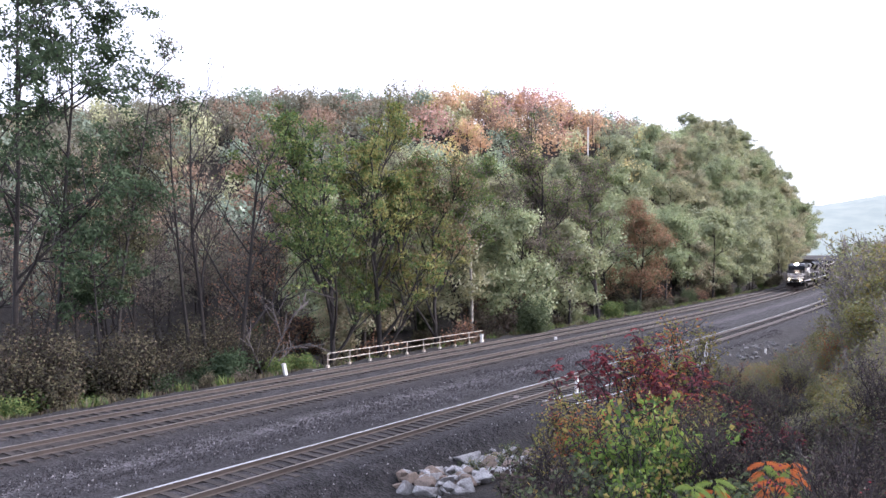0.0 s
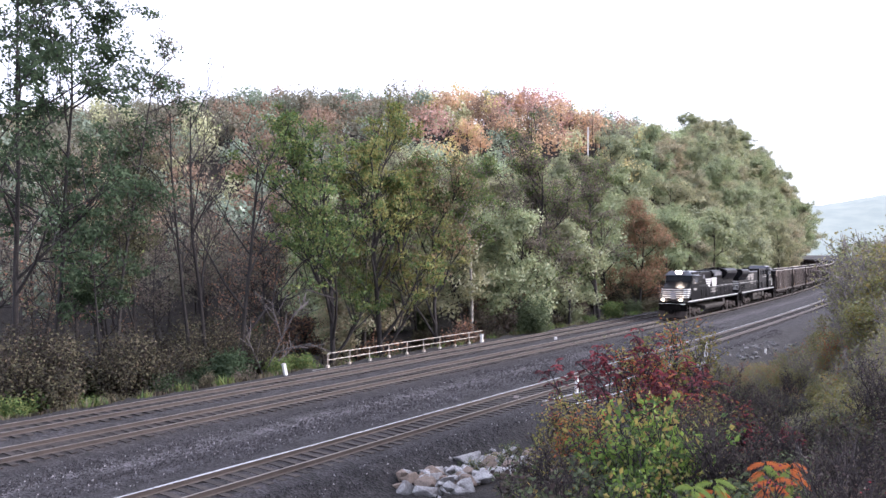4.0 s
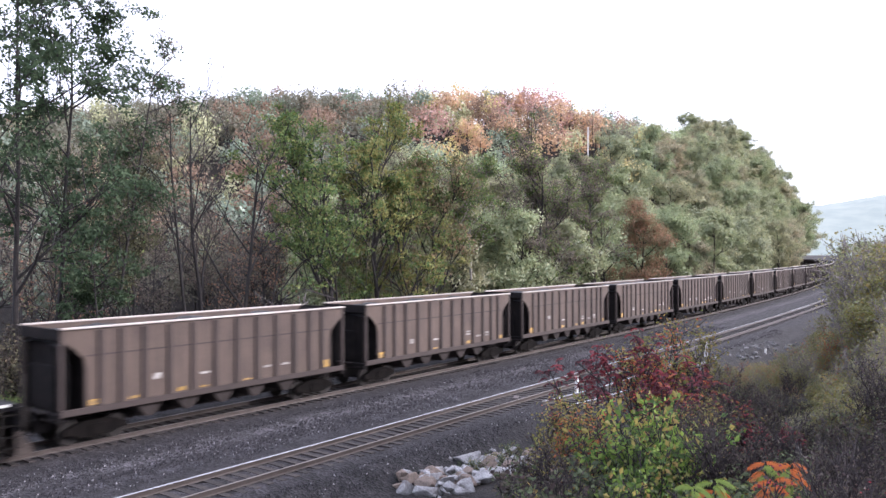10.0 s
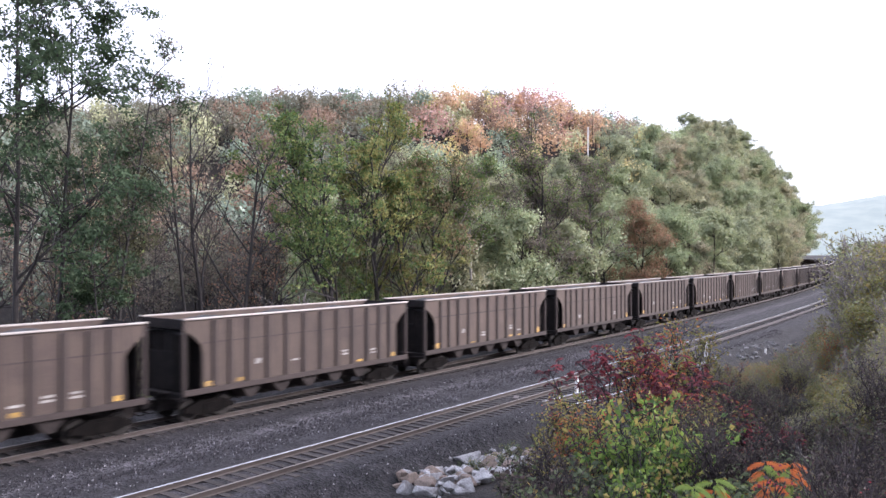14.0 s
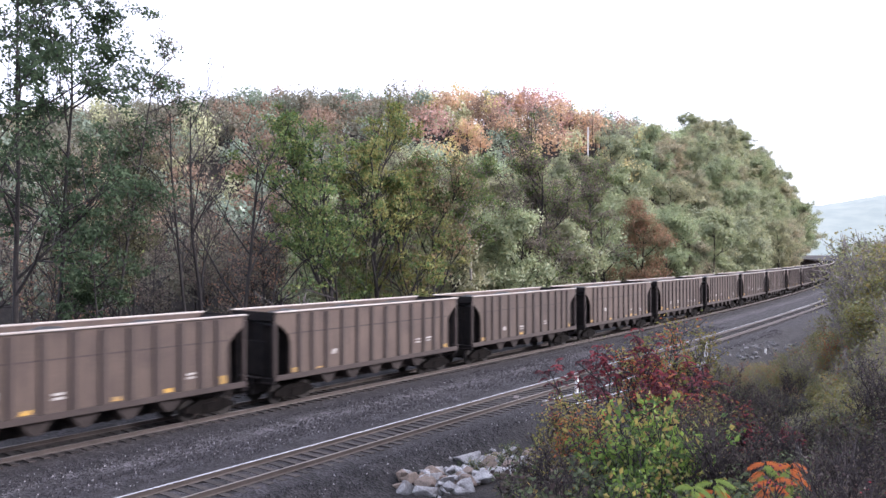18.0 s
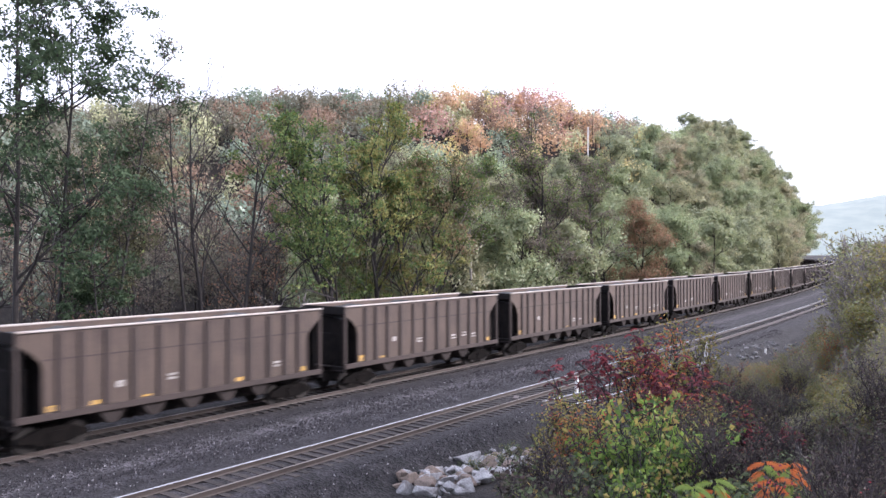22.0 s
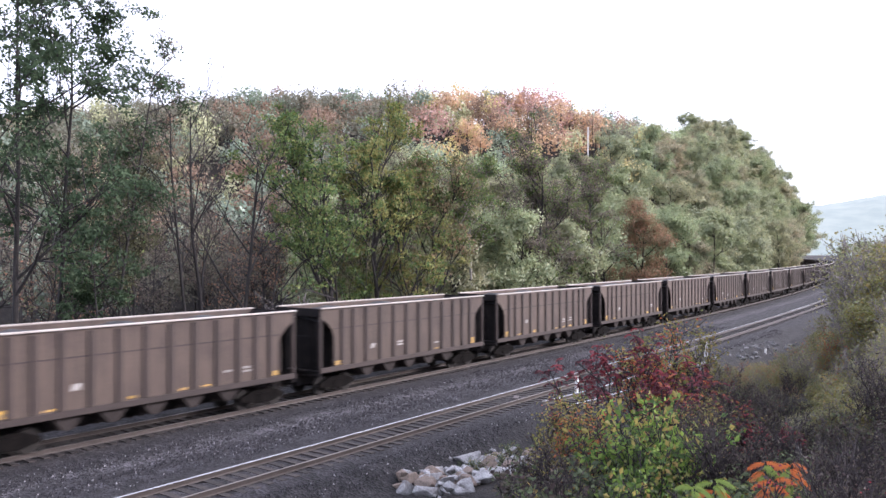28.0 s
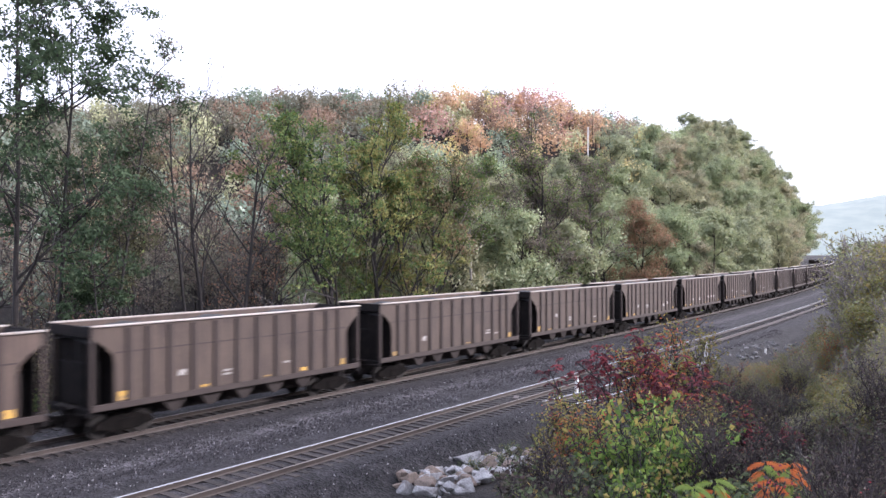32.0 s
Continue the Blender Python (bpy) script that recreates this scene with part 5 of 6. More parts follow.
THICKETS = [
    (shrub(101, 3.0, 9, ["plum"], 0.075, 2, 0.10, 0.4, (9, 5), keep=0.4), "purple-brown twiggy thicket with sparse leaves"),
    (shrub(102, 3.0, 10, ["plum", "sage"], 0.08, 3, 0.12, 0.45, (8, 5), keep=0.6, two=0.25), "dense brown thicket with a few dull green leaves"),
    (shrub(103, 3.0, 10, ["plum"], 0.07, 1, 0.1, 0.35, (10, 5), keep=0.3), "bare brown thicket of fine stems"),
    (shrub(104, 3.0, 8, ["gold", "plum"], 0.085, 3, 0.13, 0.4, (8, 5), keep=0.5, two=0.4), "thicket with yellowing leaves on brown stems"),
    (shrub(105, 3.0, 9, ["plum", "crimson"], 0.08, 2, 0.1, 0.45, (8, 5), keep=0.4, two=0.2), "brown thicket flecked with red leaves"),
    (shrub(106, 3.0, 8, ["olive_lit", "gold"], 0.1, 6, 0.16, 0.4, (8, 5), keep=0.6, two=0.35, wood="pale_twig"), "thicket of olive and yellow leaves on grey stems"),
    (shrub(107, 3.0, 9, ["olive_lit"], 0.085, 2, 0.12, 0.35, (9, 5), keep=0.35, wood="pale_twig"), "open thicket of pale grey bare twigs"),
    (shrub(108, 3.0, 8, ["olive_lit", "flame"], 0.09, 5, 0.15, 0.4, (8, 5), keep=0.55, two=0.25, wood="pale_twig"), "thicket turning yellow and orange on grey stems"),
]


def sumac_shrub(seed, height, stems, mats, fronds=6, two=0.35):
    """A staghorn sumac: forked stems, each tip with a whorl of drooping feathered fronds."""
    rng = np.random.default_rng(seed)
    segs, verts, mi = [], [], []
    for i in range(stems):
        a, l = rng.uniform(0, 6.28), rng.uniform(0.15, 0.6)
        sg, tips = grow(rng, height * rng.uniform(0.7, 1.0), 0.024, 1, 0.55, 0.5, 0.7, (4,), (math.cos(a) * l, math.sin(a) * l), 0.3, 0.5, 0.1, 0.008)
        segs += sg
        ends = tips[tips[:, 2] > 0.55 * height]
        ends = ends + rng.normal(0, 0.12, ends.shape)
        for p in ends:
            for j in range(fronds):
                b, L = rng.uniform(0, 6.28), rng.uniform(0.14, 0.28)
                lift, hue = rng.uniform(0.1, 0.6), rng.random() < two
                out, side = np.array([math.cos(b), math.sin(b), 0.0]), np.array([-math.sin(b), math.cos(b), 0.0])
                for q in range(1, 8):
                    u = q / 7
                    c = p + out * L * u + np.array([0, 0, L * (lift * u - 0.75 * u * u)])
                    ll = 0.095 * math.sin(0.5 + 2.2 * u)
                    for sg2 in (-1, 1):
                        way = side * sg2 * 0.8 + out * 0.45 + np.array([0, 0, -0.3 + rng.uniform(-0.4, 0.3)])
                        e = c + way * ll
                        m, w = (c + e) / 2, out * 0.026 + np.array([0, 0, 0.012])
                        verts += [c, m + w, e, m - w]
                        mi.append(int(hue))
    v, f = tubes(segs, 4)
    return mesh_arrays("woody_stem", v, f, [M["twig"]]), mesh_arrays("foliage", np.array(verts), np.arange(len(verts)).reshape(-1, 4), [M[m] for m in mats], mi)


SUMAC = sumac_shrub(111, 3.5, 4, ["sumac_red", "crimson"], 2, 0.3)
SUMAC2 = sumac_shrub(112, 3.5, 5, ["sumac_red", "flame"], 2, 0.2)
GOLDF = shrub(120, 3.6, 5, ["gold", "flame"], 0.09, 3, 0.13, 0.16, (9, 4), first=0.25, r=0.018, two=0.45, keep=0.5)
GREENB = shrub(113, 2.4, 5, ["bright", "gold"], 0.12, 2, 0.09, 0.2, (10, 3), first=0.12, two=0.2, droop=0.9, keep=0.45)
GREENB2 = shrub(114, 2.4, 7, ["sage", "bright"], 0.115, 2, 0.1, 0.28, (7, 4), first=0.2, two=0.4, keep=0.7)
GOLDT = shrub(115, 3.8, 4, ["gold"], 0.095, 3, 0.13, 0.14, (9, 4), first=0.25, r=0.02, keep=0.5)
GOLDR = shrub(116, 3.0, 5, ["plum", "gold"], 0.09, 3, 0.12, 0.35, (8, 5), first=0.25, two=0.35, keep=0.7)
LOWMIX = shrub(117, 1.6, 8, ["sage", "gold"], 0.09, 2, 0.1, 0.5, (6, 4), first=0.15, two=0.15, keep=0.7)
LOWRED = shrub(118, 1.6, 8, ["plum", "sage"], 0.08, 2, 0.1, 0.5, (6, 4), first=0.15, two=0.4)


def set_shrub(kind, full, px, dist, top, label, group, rng, low=0.5, high=99):
    """Stands a shrub at a bearing and distance, its top at the height that the outline of the bank has there."""
    x, y = spot(px, dist)
    z = ground_at(x, y)
    h = min(high, max(low, 7.08 - (top - 449) / 1346.3 * dist - z))
    plant("shrub", kind, x, y, label, "shrub", z=z, turn=rng.uniform(0, 360), size=h / full, group=group, crown_name="foliage", wood_name="woody_stem")


BARE = shrub(119, 2.6, 5, [], 0, 0, 0, 0.9, (3, 1), wood="deadwood", r=0.009)


def near_shrubs():
    rng = random.Random(31)
    g = "shrubs on the bank"
    for px, dist, top, k in ((1055, 25, 606, 0), (1130, 24, 575, 0), (1170, 24, 588, 0), (1200, 22, 612, 1), (1185, 20, 650, 1), (1290, 20, 680, 1), (1335, 17, 718, 0), (1385, 16, 742, 0)):
        set_shrub((SUMAC, SUMAC2)[k], 3.5, px, dist, top, "crimson-leaved sumac shrub on the bank", g, rng)
    for px, dist, top, k in ((1202, 26, 538, 0), (1162, 25, 560, 1), (1180, 27, 556, 0), (1158, 24, 604, 1), (1275, 21, 668, 0)):
        set_shrub((GOLDT, GOLDF)[k], (3.8, 3.6)[k], px, dist, top, ("slender shrub with yellow-green leaves", "slender shrub turning yellow and orange")[k], g, rng)
    for px, dist, top, k in ((1004, 20, 658, 0), (1024, 19, 690, 2), (1042, 18.5, 715, 2), (990, 18, 725, 1), (1240, 15, 742, 0), (1215, 19, 690, 1), (1262, 18, 700, 1), (1290, 17, 715, 1)):
        set_shrub((GOLDT, GOLDR, GOLDF)[k], (3.8, 3.0, 3.6)[k], px, dist, top, ("slender shrub with yellow-green leaves", "plum-brown shrub with some yellow leaves", "slender shrub turning yellow and orange")[k], g, rng)
    for px, dist, top, k in ((1120, 15.5, 712, 0), (1140, 15.5, 692, 0), (1162, 16.5, 682, 0), (1108, 16, 735, 0), (1205, 16, 725, 1), (1178, 15, 698, 0), (1112, 14, 775, 1), (1150, 13.5, 770, 0), (1196, 14, 762, 0), (1140, 11.8, 815, 0), (1185, 11.5, 825, 1)):
        set_shrub((GREENB, GREENB2)[k], 2.4, px, dist, top, "bright green leafy shrub on the bank", g, rng)
    for px, dist, top, k in ((950, 17, 780, 2), (975, 16, 760, 1), (1010, 15, 765, 0), (1050, 14, 775, 1), (985, 13.5, 805, 2), (1030, 12.5, 835, 0), (930, 18, 800, 2), (1072, 12, 835, 1), (915, 19, 810, 2), (1250, 11, 850, 0), (1300, 11.5, 838, 0), (1330, 13, 800, 1), (1400, 12, 815, 0), (1440, 11, 830, 0), (960, 12, 850, 2), (1350, 11, 850, 0), (1465, 10, 850, 0), (1420, 12.5, 805, 0), (1365, 14, 770, 0), (1310, 12, 820, 0), (1280, 13, 790, 0), (1240, 14, 765, 2), (1215, 17, 720, 2), (1275, 15, 760, 2)):
        kind, full, label = ((LOWMIX, 1.6, "low shrub with dusty green and yellow leaves"), (LOWRED, 1.6, "low shrub with olive and dark red leaves"), (THICKETS[2][0], 3.0, THICKETS[2][1]))[k]
        set_shrub(kind, full, px, dist, top, label, g, rng)
    for i in range(85):
        dd = rng.uniform(25, 44)
        px = rng.uniform(1268, 1335 + 110 * (44 - dd) / 20)
        top = float(np.interp(px - 700 / dd, SIL_X, SIL_Y)) + rng.uniform(5, 45)
        mesh, label = THICKETS[rng.choice((5, 5, 6, 7, 7, 5))]
        set_shrub(mesh, 3.0, px, dd, top, label, g, rng, 0.8, 2.0)
    for px, dist, top, k in ((1345, 21, 676, 1), (1362, 19, 690, 0), (1330, 22, 668, 1), (1378, 23, 650, 0), (1350, 16, 730, 4), (1395, 20, 680, 1), (1310, 20, 690, 1), (1285, 22, 668, 0), (1370, 17, 735, 2), (1325, 15, 760, 4), (1410, 17, 720, 2)):
        set_shrub(THICKETS[k][0], 3.0, px, dist, top, THICKETS[k][1], g, rng)
    for px, dist, top in ((1470, 15, 690), (1520, 13, 720), (1495, 18, 640), (1555, 14, 700), (1540, 10.5, 790), (1450, 11, 800), (1500, 11.5, 740), (1560, 12, 730), (1435, 14, 725)):
        set_shrub(BARE, 2.6, px, dist, top, "tangle of bleached bare stems on the bank", g, rng)
    for dist, step in ((9.5, 58), (11, 50), (13, 46), (15.5, 42), (18, 40), (21, 36), (24, 34), (28, 30), (33, 26)):
        px = 1240.0 if dist < 29 else 1330.0
        if dist < 12:
            px = 1430.0
        while px < 1700:
            px += step * rng.uniform(0.7, 1.3)
            dd = dist * rng.uniform(0.92, 1.08)
            sil = float(np.interp(px - 900 / dd, SIL_X, SIL_Y))
            back = min(1.0, max(0.0, (33 - dd) / 24))
            top = sil + (800 - sil) * back ** 1.3 + rng.uniform(-50, 40) * back + rng.uniform(0, 25)
            mesh, label = THICKETS[rng.choice((0, 1, 2, 2, 4, 4) if px < 1330 else ((5, 5, 5, 7, 6, 7) if px < 1490 else (6, 6, 5, 6, 6)) if dd > 17 else (0, 2, 2, 4, 2, 1))]
            set_shrub(mesh, 3.0, px, dd, top, label, g, rng, 0.9, 5.0)


near_shrubs()
for w_px, w_d, w_s in ((832, 27, 0.55), (846, 27.5, 0.45), (815, 26.5, 0.35), (870, 28, 0.5), (895, 27, 0.6), (905, 29, 0.6), (780, 26.5, 0.25)):
    _x, _y = spot(w_px, w_d)
    plant("shrub", LOWMIX, _x, _y, "weedy green plant growing among the rocks", "weed", turn=w_px, size=w_s, group="weeds by the rocks", crown_name="foliage", wood_name="woody_stem")

FAR_SHRUBS = [
    (shrub(121, 2.2, 6, ["olive", "dimmed"], 0.14, 9, 0.25, 0.5, (5, 3), two=0.4), "olive undergrowth bush beside the tracks"),
    (shrub(122, 2.2, 6, ["sage"], 0.15, 10, 0.25, 0.5, (5, 3), two=0), "dusty green undergrowth bush beside the tracks"),
    (shrub(123, 2.2, 6, ["plum", "rust"], 0.14, 8, 0.25, 0.5, (5, 3), two=0.4), "brown undergrowth bush beside the tracks"),
    (shrub(124, 2.2, 7, ["dry"], 0.18, 2, 0.25, 0.5, (6, 3), two=0), "bare brown scrub beside the tracks"),
    (shrub(125, 2.2, 6, ["maple", "olive"], 0.15, 8, 0.25, 0.5, (5, 3), two=0), "green undergrowth bush beside the tracks"),
    (shrub(126, 5.5, 6, ["dimmed", "olive"], 0.15, 7, 0.3, 0.22, (11, 5), two=0.4, r=0.03, keep=0.6, first=0.1), "tall brown-leaved sapling clump at the wood's edge"),
    (shrub(127, 5.5, 6, ["dimmed"], 0.14, 4, 0.28, 0.22, (11, 5), r=0.03, keep=0.5, first=0.1), "thin brown sapling clump at the wood's edge, leaves darkened for shade"),
    (shrub(128, 2.6, 6, ["oak"], 0.16, 9, 0.25, 0.3, (8, 4), two=0, keep=0.7, first=0.1), "dark green bush at the wood's edge"),
]


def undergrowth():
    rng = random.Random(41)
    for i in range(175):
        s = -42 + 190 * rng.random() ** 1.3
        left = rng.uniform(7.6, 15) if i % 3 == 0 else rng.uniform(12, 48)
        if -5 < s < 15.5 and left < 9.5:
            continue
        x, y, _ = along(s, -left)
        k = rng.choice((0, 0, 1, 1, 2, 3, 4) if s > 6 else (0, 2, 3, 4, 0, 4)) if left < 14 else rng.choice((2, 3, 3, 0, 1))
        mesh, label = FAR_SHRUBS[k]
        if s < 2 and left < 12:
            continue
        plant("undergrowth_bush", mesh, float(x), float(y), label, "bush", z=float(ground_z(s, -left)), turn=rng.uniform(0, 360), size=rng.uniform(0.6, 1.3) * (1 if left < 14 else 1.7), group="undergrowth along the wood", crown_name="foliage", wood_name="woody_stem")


undergrowth()


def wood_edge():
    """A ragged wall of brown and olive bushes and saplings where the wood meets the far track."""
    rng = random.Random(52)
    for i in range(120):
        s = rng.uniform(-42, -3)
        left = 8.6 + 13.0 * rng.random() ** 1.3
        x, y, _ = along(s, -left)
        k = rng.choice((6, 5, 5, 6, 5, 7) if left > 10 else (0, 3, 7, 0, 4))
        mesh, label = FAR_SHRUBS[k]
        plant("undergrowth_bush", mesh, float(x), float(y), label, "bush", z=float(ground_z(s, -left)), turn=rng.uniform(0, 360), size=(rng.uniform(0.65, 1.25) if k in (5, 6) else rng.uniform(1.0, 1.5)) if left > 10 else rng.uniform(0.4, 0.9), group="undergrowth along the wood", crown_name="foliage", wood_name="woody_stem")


wood_edge()
for px, dist, k, size in ((345, 47.5, 1, 1.5), (362, 48, 1, 1.2), (485, 51, 4, 1.3), (470, 50, 0, 1.2), (30, 37, 4, 1.2), (90, 38.5, 0, 1.3), (140, 40, 4, 1.1), (800, 65, 2, 1.4), (820, 66, 2, 1.2), (950, 70, 1, 1.5)):
    _x, _y = spot(px, dist)
    plant("undergrowth_bush", FAR_SHRUBS[k][0], _x, _y, FAR_SHRUBS[k][1], "bush", turn=px, size=size, group="undergrowth along the wood", crown_name="foliage", wood_name="woody_stem")


def staghorn(px, dist, top, seed, orange, label):
    """A young sumac: a short stem with drooping feathered fronds, each frond a part."""
    rng = random.Random(seed)
    x, y = spot(px, dist)
    z = ground_at(x, y)
    h = max(0.5, 7.08 - (top - 449) / 1346.3 * dist - z)
    t = tagged(new("sumac_sapling", None), label, "sumac", "young sumacs on the bank")
    t.matrix_basis = pose(x, y, z)
    part("stem", rod(bmesh.new(), (0, 0, -0.1), (0.03, 0.02, h), 0.018, 6, 0.01), M["twig"], t)
    for i in range(8):
        a = i * 2.4 + rng.uniform(-0.3, 0.3)
        L = rng.uniform(0.2, 0.3)
        verts, faces = [], []
        z0 = h - 0.035 * i * rng.uniform(0.6, 1.2)
        lift = rng.uniform(0.4, 0.7)
        pts = []
        for q in range(13):
            u = q / 12
            pts.append(Vector((math.cos(a) * L * u, math.sin(a) * L * u, z0 + L * (lift * u - 0.85 * u * u))))
        side = Vector((-math.sin(a), math.cos(a), 0))
        for q in range(13):
            verts += [pts[q] - side * 0.005, pts[q] + side * 0.005]
            if q:
                faces.append((2 * q - 2, 2 * q - 1, 2 * q + 1, 2 * q))
        for q in range(1, 13):
            for sg in (-1, 1):
                b = pts[q] + side * 0.005 * sg
                ll = 0.115 * math.sin(0.45 + 2.3 * q / 12) * rng.uniform(0.85, 1.15)
                fw = (pts[q] - pts[q - 1]).normalized()
                tip = b + side * sg * ll * 0.55 + fw * ll * 0.3 + Vector((0, 0, -ll * 0.85))
                mid = (b + tip) / 2
                w = fw * 0.013
                k = len(verts)
                verts += [mid + w + Vector((0, 0, 0.01)), tip, mid - w + Vector((0, 0, 0.01))]
                faces.append((2 * q + (sg > 0), k, k + 1, k + 2))
        o = rng.random() < orange
        part("frond", mesh_arrays("frond", [tuple(v) for v in verts], faces, [M["frond_orange" if o else "frond_green"]]), None, t, "drooping orange frond" if o else "drooping yellow-green frond")


staghorn(1352, 10.5, 818, 1, 0.45, "young staghorn sumac turning orange")
staghorn(1398, 10.2, 822, 2, 0.75, "young staghorn sumac with orange fronds")
staghorn(1262, 9.8, 850, 3, 0.4, "young staghorn sumac, green and orange")
staghorn(1225, 9.4, 862, 4, 0.2, "young staghorn sumac with green fronds")
staghorn(1370, 9.6, 850, 5, 0.7, "young staghorn sumac with rusty orange fronds")

# ---- parapet, posts, rocks, distance ----
def parapet():
    t = tagged(new("bridge_railing", None), "pale weathered pipe railing on a concrete kerb", "railing")
    n, s0, s1, d = 10, -3.6, 14.4, -6.55
    pts = []
    for i in range(n):
        x, y, th = along(s0 + (s1 - s0) * i / (n - 1), d)
        pts.append((float(x), float(y), float(th)))
    for i, (x, y, th) in enumerate(pts):
        bm = bmesh.new()
        lean = 0.03 * math.sin(i * 2.1)
        rod(bm, (x, y, -0.45), (x + lean, y + lean, 0.66), 0.032, 8)
        part("post", bm, M["rusty_pipe"] if i in (7, 9) else M["galv"], t, "rust-streaked post" if i in (7, 9) else "")
        bm = bmesh.new()
        box(bm, -0.09, 0.09, -0.09, 0.09, -0.06, 0.26)
        bm.transform(pose(x, y, -0.36, 0, 0, math.degrees(th)))
        part("post_base", bm, M["galv"], t)
    for h in (0.66, 0.24):
        for (a, b) in zip(pts[:-1], pts[1:]):
            part("rail_pipe", rod(bmesh.new(), (a[0], a[1], h), (b[0], b[1], h + 0.005), 0.026, 8), M["galv"], t)
    v, f = sweep([(-0.25, -0.9), (-0.25, -0.3), (0.25, -0.3), (0.25, -0.9)], [-5, -1, 3, 7, 11, 15.5], lambda s: d)
    part("kerb", mesh_arrays("kerb", v, f, [M["concrete"]]), None, t, "worn concrete kerb")


M["rusty_pipe"] = material("rusty_pipe", (0.26, 0.13, 0.08), 0.8, 0.1, 0.25, 5, 50, 0.2)
parapet()


def marker_post(s, d, z, h, w, lean, label):
    x, y, th = along(s, d)
    t = tagged(new("marker_post", None), label, "marker post", "white posts by the tracks")
    t.matrix_basis = pose(float(x), float(y), z, lean[0], lean[1], math.degrees(th))
    part("post", boxed(-w / 2, w / 2, -w / 2, w / 2, -0.4, h, 0.03), M["white_paint"], t)
    part("cap", boxed(-w / 2 - 0.012, w / 2 + 0.012, -w / 2 - 0.012, w / 2 + 0.012, h, h + 0.06, 0.015), M["concrete"], t)


marker_post(-7.2, -6.45, -0.35, 0.78, 0.2, (0, -14), "short white marker post leaning beside the tracks")
marker_post(13.8, -6.3, -0.35, 0.74, 0.2, (0, 7), "short white marker post at the railing's end")
marker_post(16.3, 11.2, -0.6, 1.35, 0.17, (0, 0), "slim white post beside the near track")
marker_post(-2.2, 10.35, -0.45, 1.05, 0.16, (2, 0), "white switch marker standing among the bushes")


def loose_plank(s, d, z, w, h, label, mat):
    x, y, th = along(s, d)
    bm = boxed(-w / 2, w / 2, -0.12, 0.12, 0, h, 0.02)
    ob = part("loose_plank", bm, M[mat], None, label, at=pose(float(x), float(y), z, 0, 0, math.degrees(th) + 25))
    tagged(ob, label, "plank")


loose_plank(19.0, -2.2, -0.2, 0.5, 0.2, "small white-painted block lying between the tracks", "white_paint")
loose_plank(-5.5, 8.7, -0.18, 0.7, 0.08, "dull weathered plank lying beside the rail", "deadwood")
marker_post(21.0, 14.1, -0.95, 0.95, 0.13, (0, 3), "thin white post among the rocks")


def rock(rng, x, y, z, r, mat, label):
    bm = bmesh.new()
    for _ in range(11):
        v = Vector((rng.gauss(0, 1), rng.gauss(0, 1), rng.gauss(0, 1))).normalized()
        bm.verts.new((v.x * r * rng.uniform(0.8, 1.15), v.y * r * rng.uniform(0.6, 0.95), v.z * r * rng.uniform(0.5, 0.8)))
    bmesh.ops.convex_hull(bm, input=bm.verts)
    bmesh.ops.delete(bm, geom=[v for v in bm.verts if not v.link_faces], context="VERTS")
    bmesh.ops.bevel(bm, geom=list(bm.edges), offset=r * 0.03, segments=1, affect="EDGES")
    me = bpy.data.meshes.new("rock")
    bm.to_mesh(me)
    bm.free()
    me.materials.append(mat)
    ob = tagged(new("rock", me), label, "rock", "tumbled rocks below the bank")
    ob.matrix_basis = pose(x, y, z, 0, 0, rng.uniform(0, 360))


def rocks():
    rng = random.Random(4)
    for i in range(140):
        s = rng.uniform(-18.6, -13)
        d = 12.7 + rng.uniform(-0.8, 1.9)
        x, y, _ = along(s, d)
        r = rng.choice((0.1, 0.14, 0.18, 0.24, 0.3, 0.38, 0.48, 0.6)) * rng.uniform(0.8, 1.15)
        tan = rng.random() < 0.28
        z = float(ground_z(s, d)) + r * 0.22 + (0.25 if r < 0.4 and rng.random() < 0.4 else 0)
        rock(rng, float(x), float(y), z, r, M["rock_tan"] if tan else M["rock"], "angular tan boulder in the rock pile" if tan else "angular pale grey boulder in the rock pile")
    for i in range(60):
        s, d = rng.uniform(16, 31), rng.uniform(12.4, 14.4)
        x, y, _ = along(s, d)
        r = rng.uniform(0.07, 0.3)
        rock(rng, float(x), float(y), float(ground_z(s, d)) + r * 0.25, r, M["rock_grey"], "grey broken rock beside the tracks")


rocks()


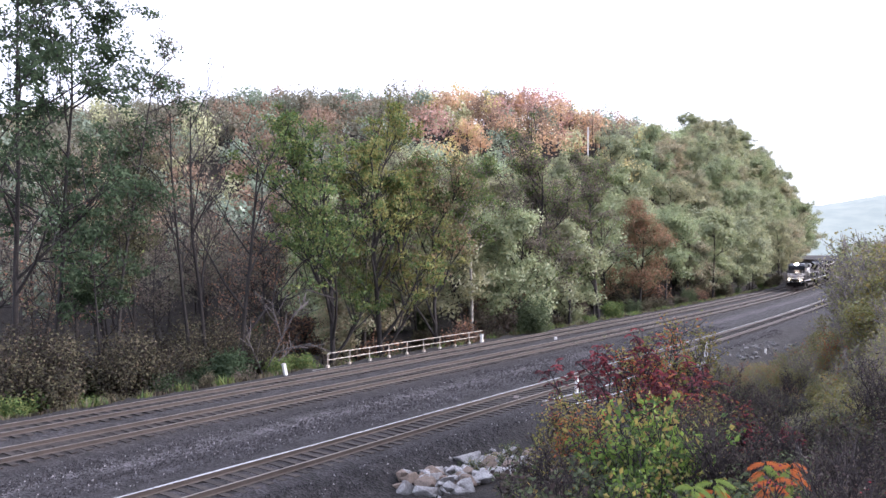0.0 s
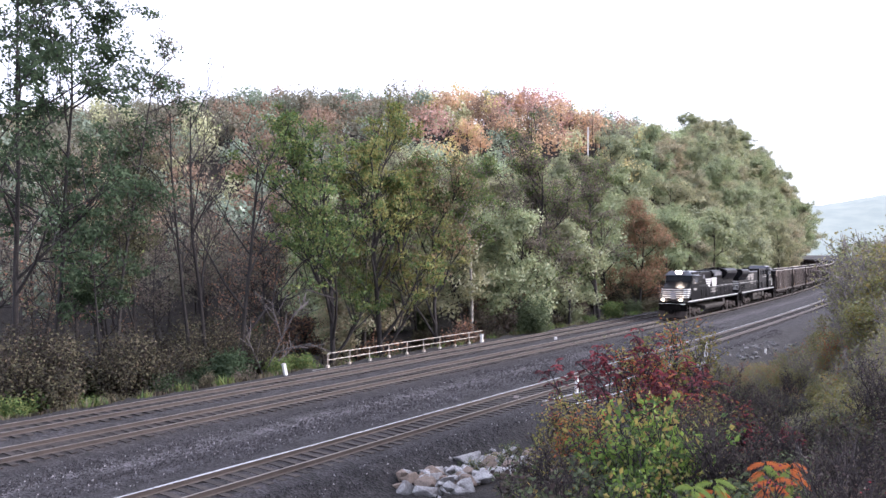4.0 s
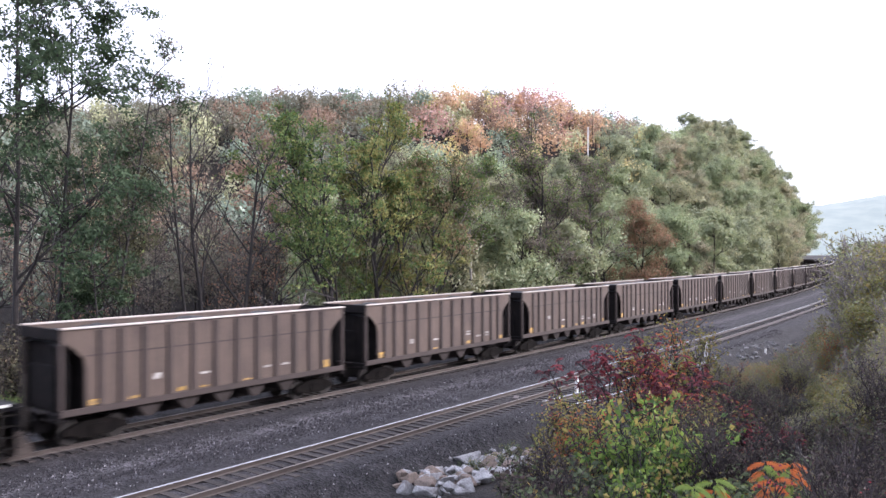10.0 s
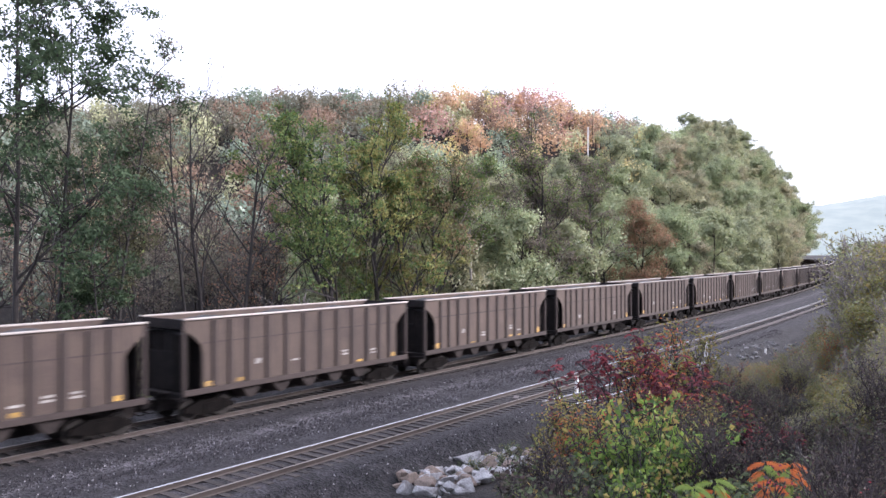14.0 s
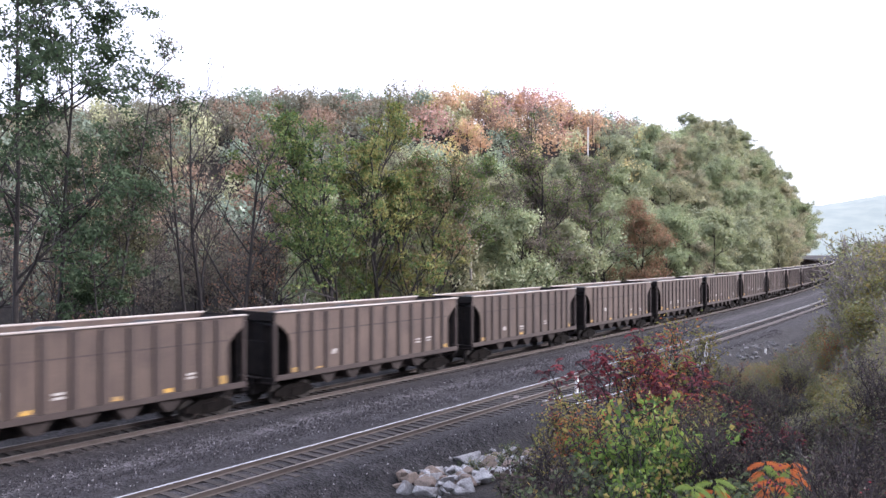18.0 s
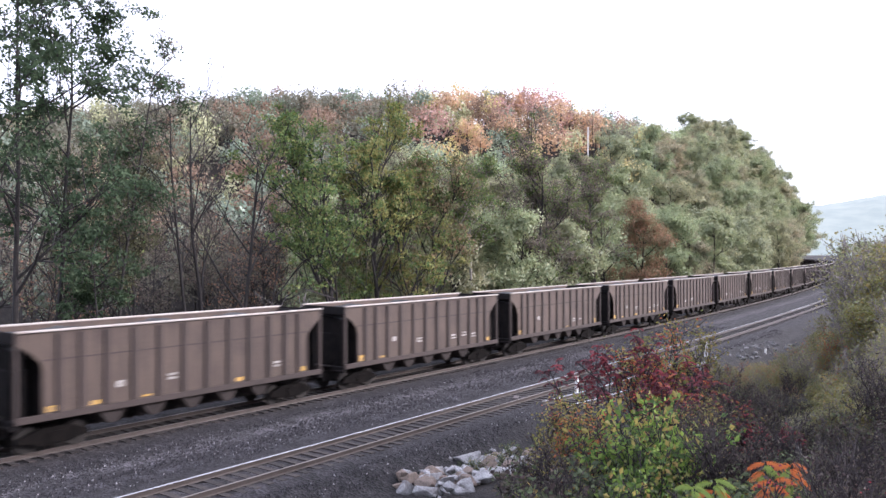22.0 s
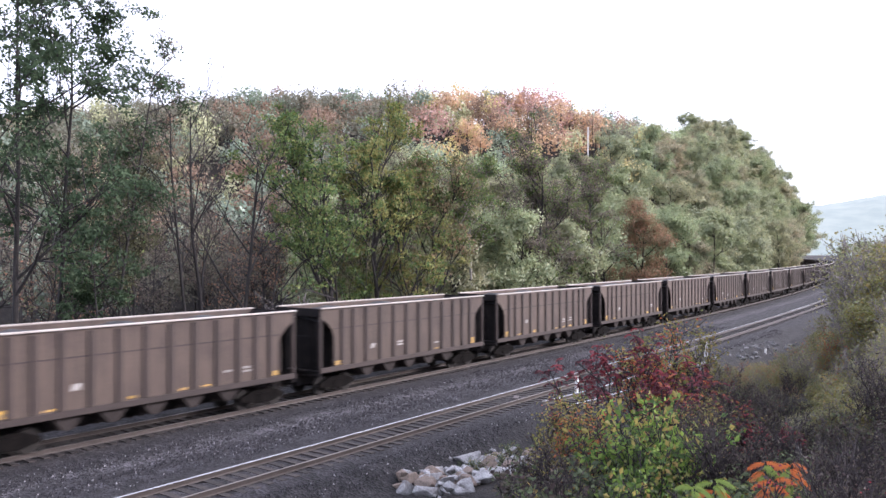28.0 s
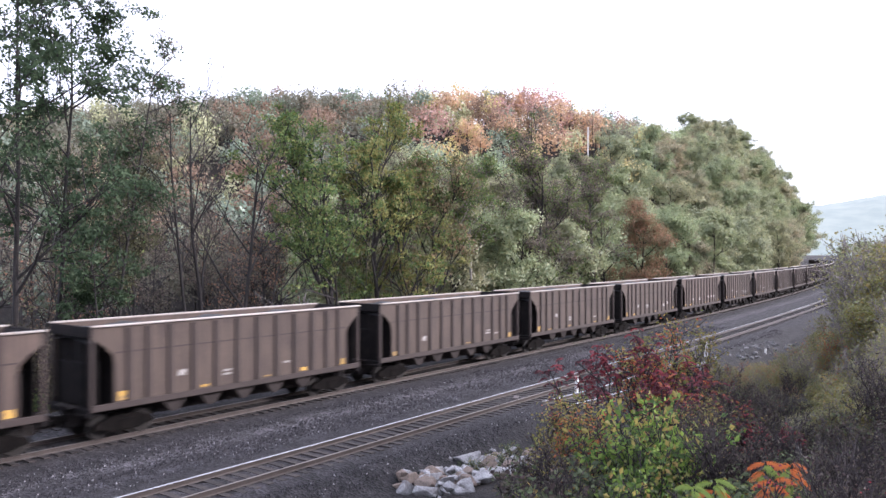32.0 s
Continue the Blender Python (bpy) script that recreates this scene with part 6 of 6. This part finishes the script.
def ballast_stones():
    """Loose stones over the track bed that lies near the camera."""
    rng = np.random.default_rng(12)
    n = 80000
    s = -36 + 75 * rng.random(n) ** 1.3
    d = rng.uniform(-6.3, 11.6, n)
    x, y, _ = along(s, d)
    z = ground_z(s, d) + 0.02
    r = rng.uniform(0.022, 0.05, n) * np.where(rng.random(n) < 0.07, 1.55, 1)
    base = np.array([(1, 0, -0.6), (-0.5, 0.87, -0.6), (-0.5, -0.87, -0.6), (0.1, 0.1, 0.8)])
    a = rng.uniform(0, 6.28, n)
    c, q = np.cos(a)[:, None], np.sin(a)[:, None]
    bx = base[None, :, 0] * c - base[None, :, 1] * q
    by = base[None, :, 0] * q + base[None, :, 1] * c
    v = np.stack([x[:, None] + bx * r[:, None], y[:, None] + by * r[:, None], z[:, None] + base[None, :, 2] * r[:, None]], -1).reshape(-1, 3)
    f = (np.arange(n)[:, None, None] * 4 + np.array([(0, 1, 3), (1, 2, 3), (2, 0, 3)])[None]).reshape(-1, 3)
    tagged(new("ballast_stones", mesh_arrays("ballast_stones", v, f, [M["stone"]])), "loose grey ballast stones between the tracks", "ballast", kind="stuff")


ballast_stones()


def trackside_weeds():
    """Grass and low weeds that overhang the shoulder of the far track."""
    rng = np.random.default_rng(66)
    n = 15000
    s = -44 + 190 * rng.random(n) ** 1.8
    d = -6.75 - rng.gamma(1.6, 0.55, n)
    keep = ~((s > -5) & (s < 15.5) & (d > -7.4))
    s, d = s[keep], d[keep]
    n = len(s)
    x, y, _ = along(s, d)
    clump = 0.5 + 0.5 * np.sin(s * 1.7 + 2 * np.sin(s * 0.45)) * np.sin(s * 0.31 + d)
    h = rng.uniform(0.15, 0.5, n) * (0.4 + clump)
    c = np.stack([x, y, ground_z(s, d) - 0.03], 1)
    a = rng.uniform(0, 6.28, n)
    w = np.stack([np.cos(a), np.sin(a), np.zeros(n)], 1) * rng.uniform(0.02, 0.05, n)[:, None]
    tip = c + np.stack([rng.normal(0, 0.3, n) * h, rng.normal(0, 0.3, n) * h, h], 1)
    mid = (c + tip) / 2 + w * 1.2
    v = np.stack([c - w, c + w, mid, tip], 1).reshape(-1, 3)
    pick = np.clip((clump * 3 + rng.normal(0, 0.5, n)).astype(int), 0, 2)
    tagged(new("trackside_weeds", mesh_arrays("trackside_weeds", v, np.arange(4 * n).reshape(-1, 4), [M["dimmed"], M["olive"], M["maple"]], pick)), "low olive and brown weeds along the far track", "weeds", kind="stuff")


trackside_weeds()


def distant_hills():
    """Hills far down the valley; their haze is put in as a pale glow."""
    nx, ny = 60, 14
    rng = np.random.default_rng(9)
    v, f = [], []
    for i in range(nx):
        for j in range(ny):
            px = 1150 + 900 * i / (nx - 1)
            D = 1000 + 42 * j
            u = j / (ny - 1)
            top = 92 + 8 * math.sin(px * 0.013) + 16 * float(ease(1480, 1620, px)) + rng.uniform(-2.2, 2.2)
            v.append(((px - 784) / 1346 * D, D, -3 + top * math.sin(u * math.pi * 0.62) / 0.93))
    f = [(i * ny + j, (i + 1) * ny + j, (i + 1) * ny + j + 1, i * ny + j + 1) for i in range(nx - 1) for j in range(ny - 1)]
    m = bpy.data.materials.new("distant_haze")
    m.use_nodes = True
    n, l = m.node_tree.nodes, m.node_tree.links
    b = n["Principled BSDF"]
    tc, nz, ramp = n.new("ShaderNodeTexCoord"), n.new("ShaderNodeTexNoise"), n.new("ShaderNodeValToRGB")
    nz.inputs["Scale"].default_value, nz.inputs["Detail"].default_value = 0.03, 8
    l.new(tc.outputs["Object"], nz.inputs["Vector"])
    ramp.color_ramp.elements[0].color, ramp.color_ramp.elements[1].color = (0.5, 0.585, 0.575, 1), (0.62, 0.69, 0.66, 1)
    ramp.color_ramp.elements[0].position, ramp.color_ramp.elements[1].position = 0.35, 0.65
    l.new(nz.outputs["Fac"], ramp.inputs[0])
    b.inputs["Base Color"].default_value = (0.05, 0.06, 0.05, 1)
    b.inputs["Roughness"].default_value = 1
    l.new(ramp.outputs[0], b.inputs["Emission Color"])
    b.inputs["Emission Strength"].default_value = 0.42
    tagged(new("backdrop", mesh_arrays("backdrop", v, f, [m], smooth=True)), "distant hills, haze put in as a pale blue-green glow", "hills", kind="structure")


distant_hills()

# a pale pole on the hill's shoulder
pole = tagged(new("utility_pole", None), "pale slender pole among the hilltop trees", "pole")
_z = ground_at(*POLE)
pole.matrix_basis = pose(*POLE, _z)
part("shaft", rod(bmesh.new(), (0, 0, -1), (0, 0, 35.6 - _z), 0.16, 8, 0.12), M["white_paint"], pole)
part("crossarm", boxed(-0.6, 0.6, -0.06, 0.06, 34.5 - _z, 34.65 - _z), M["galv"], pole)

motions()
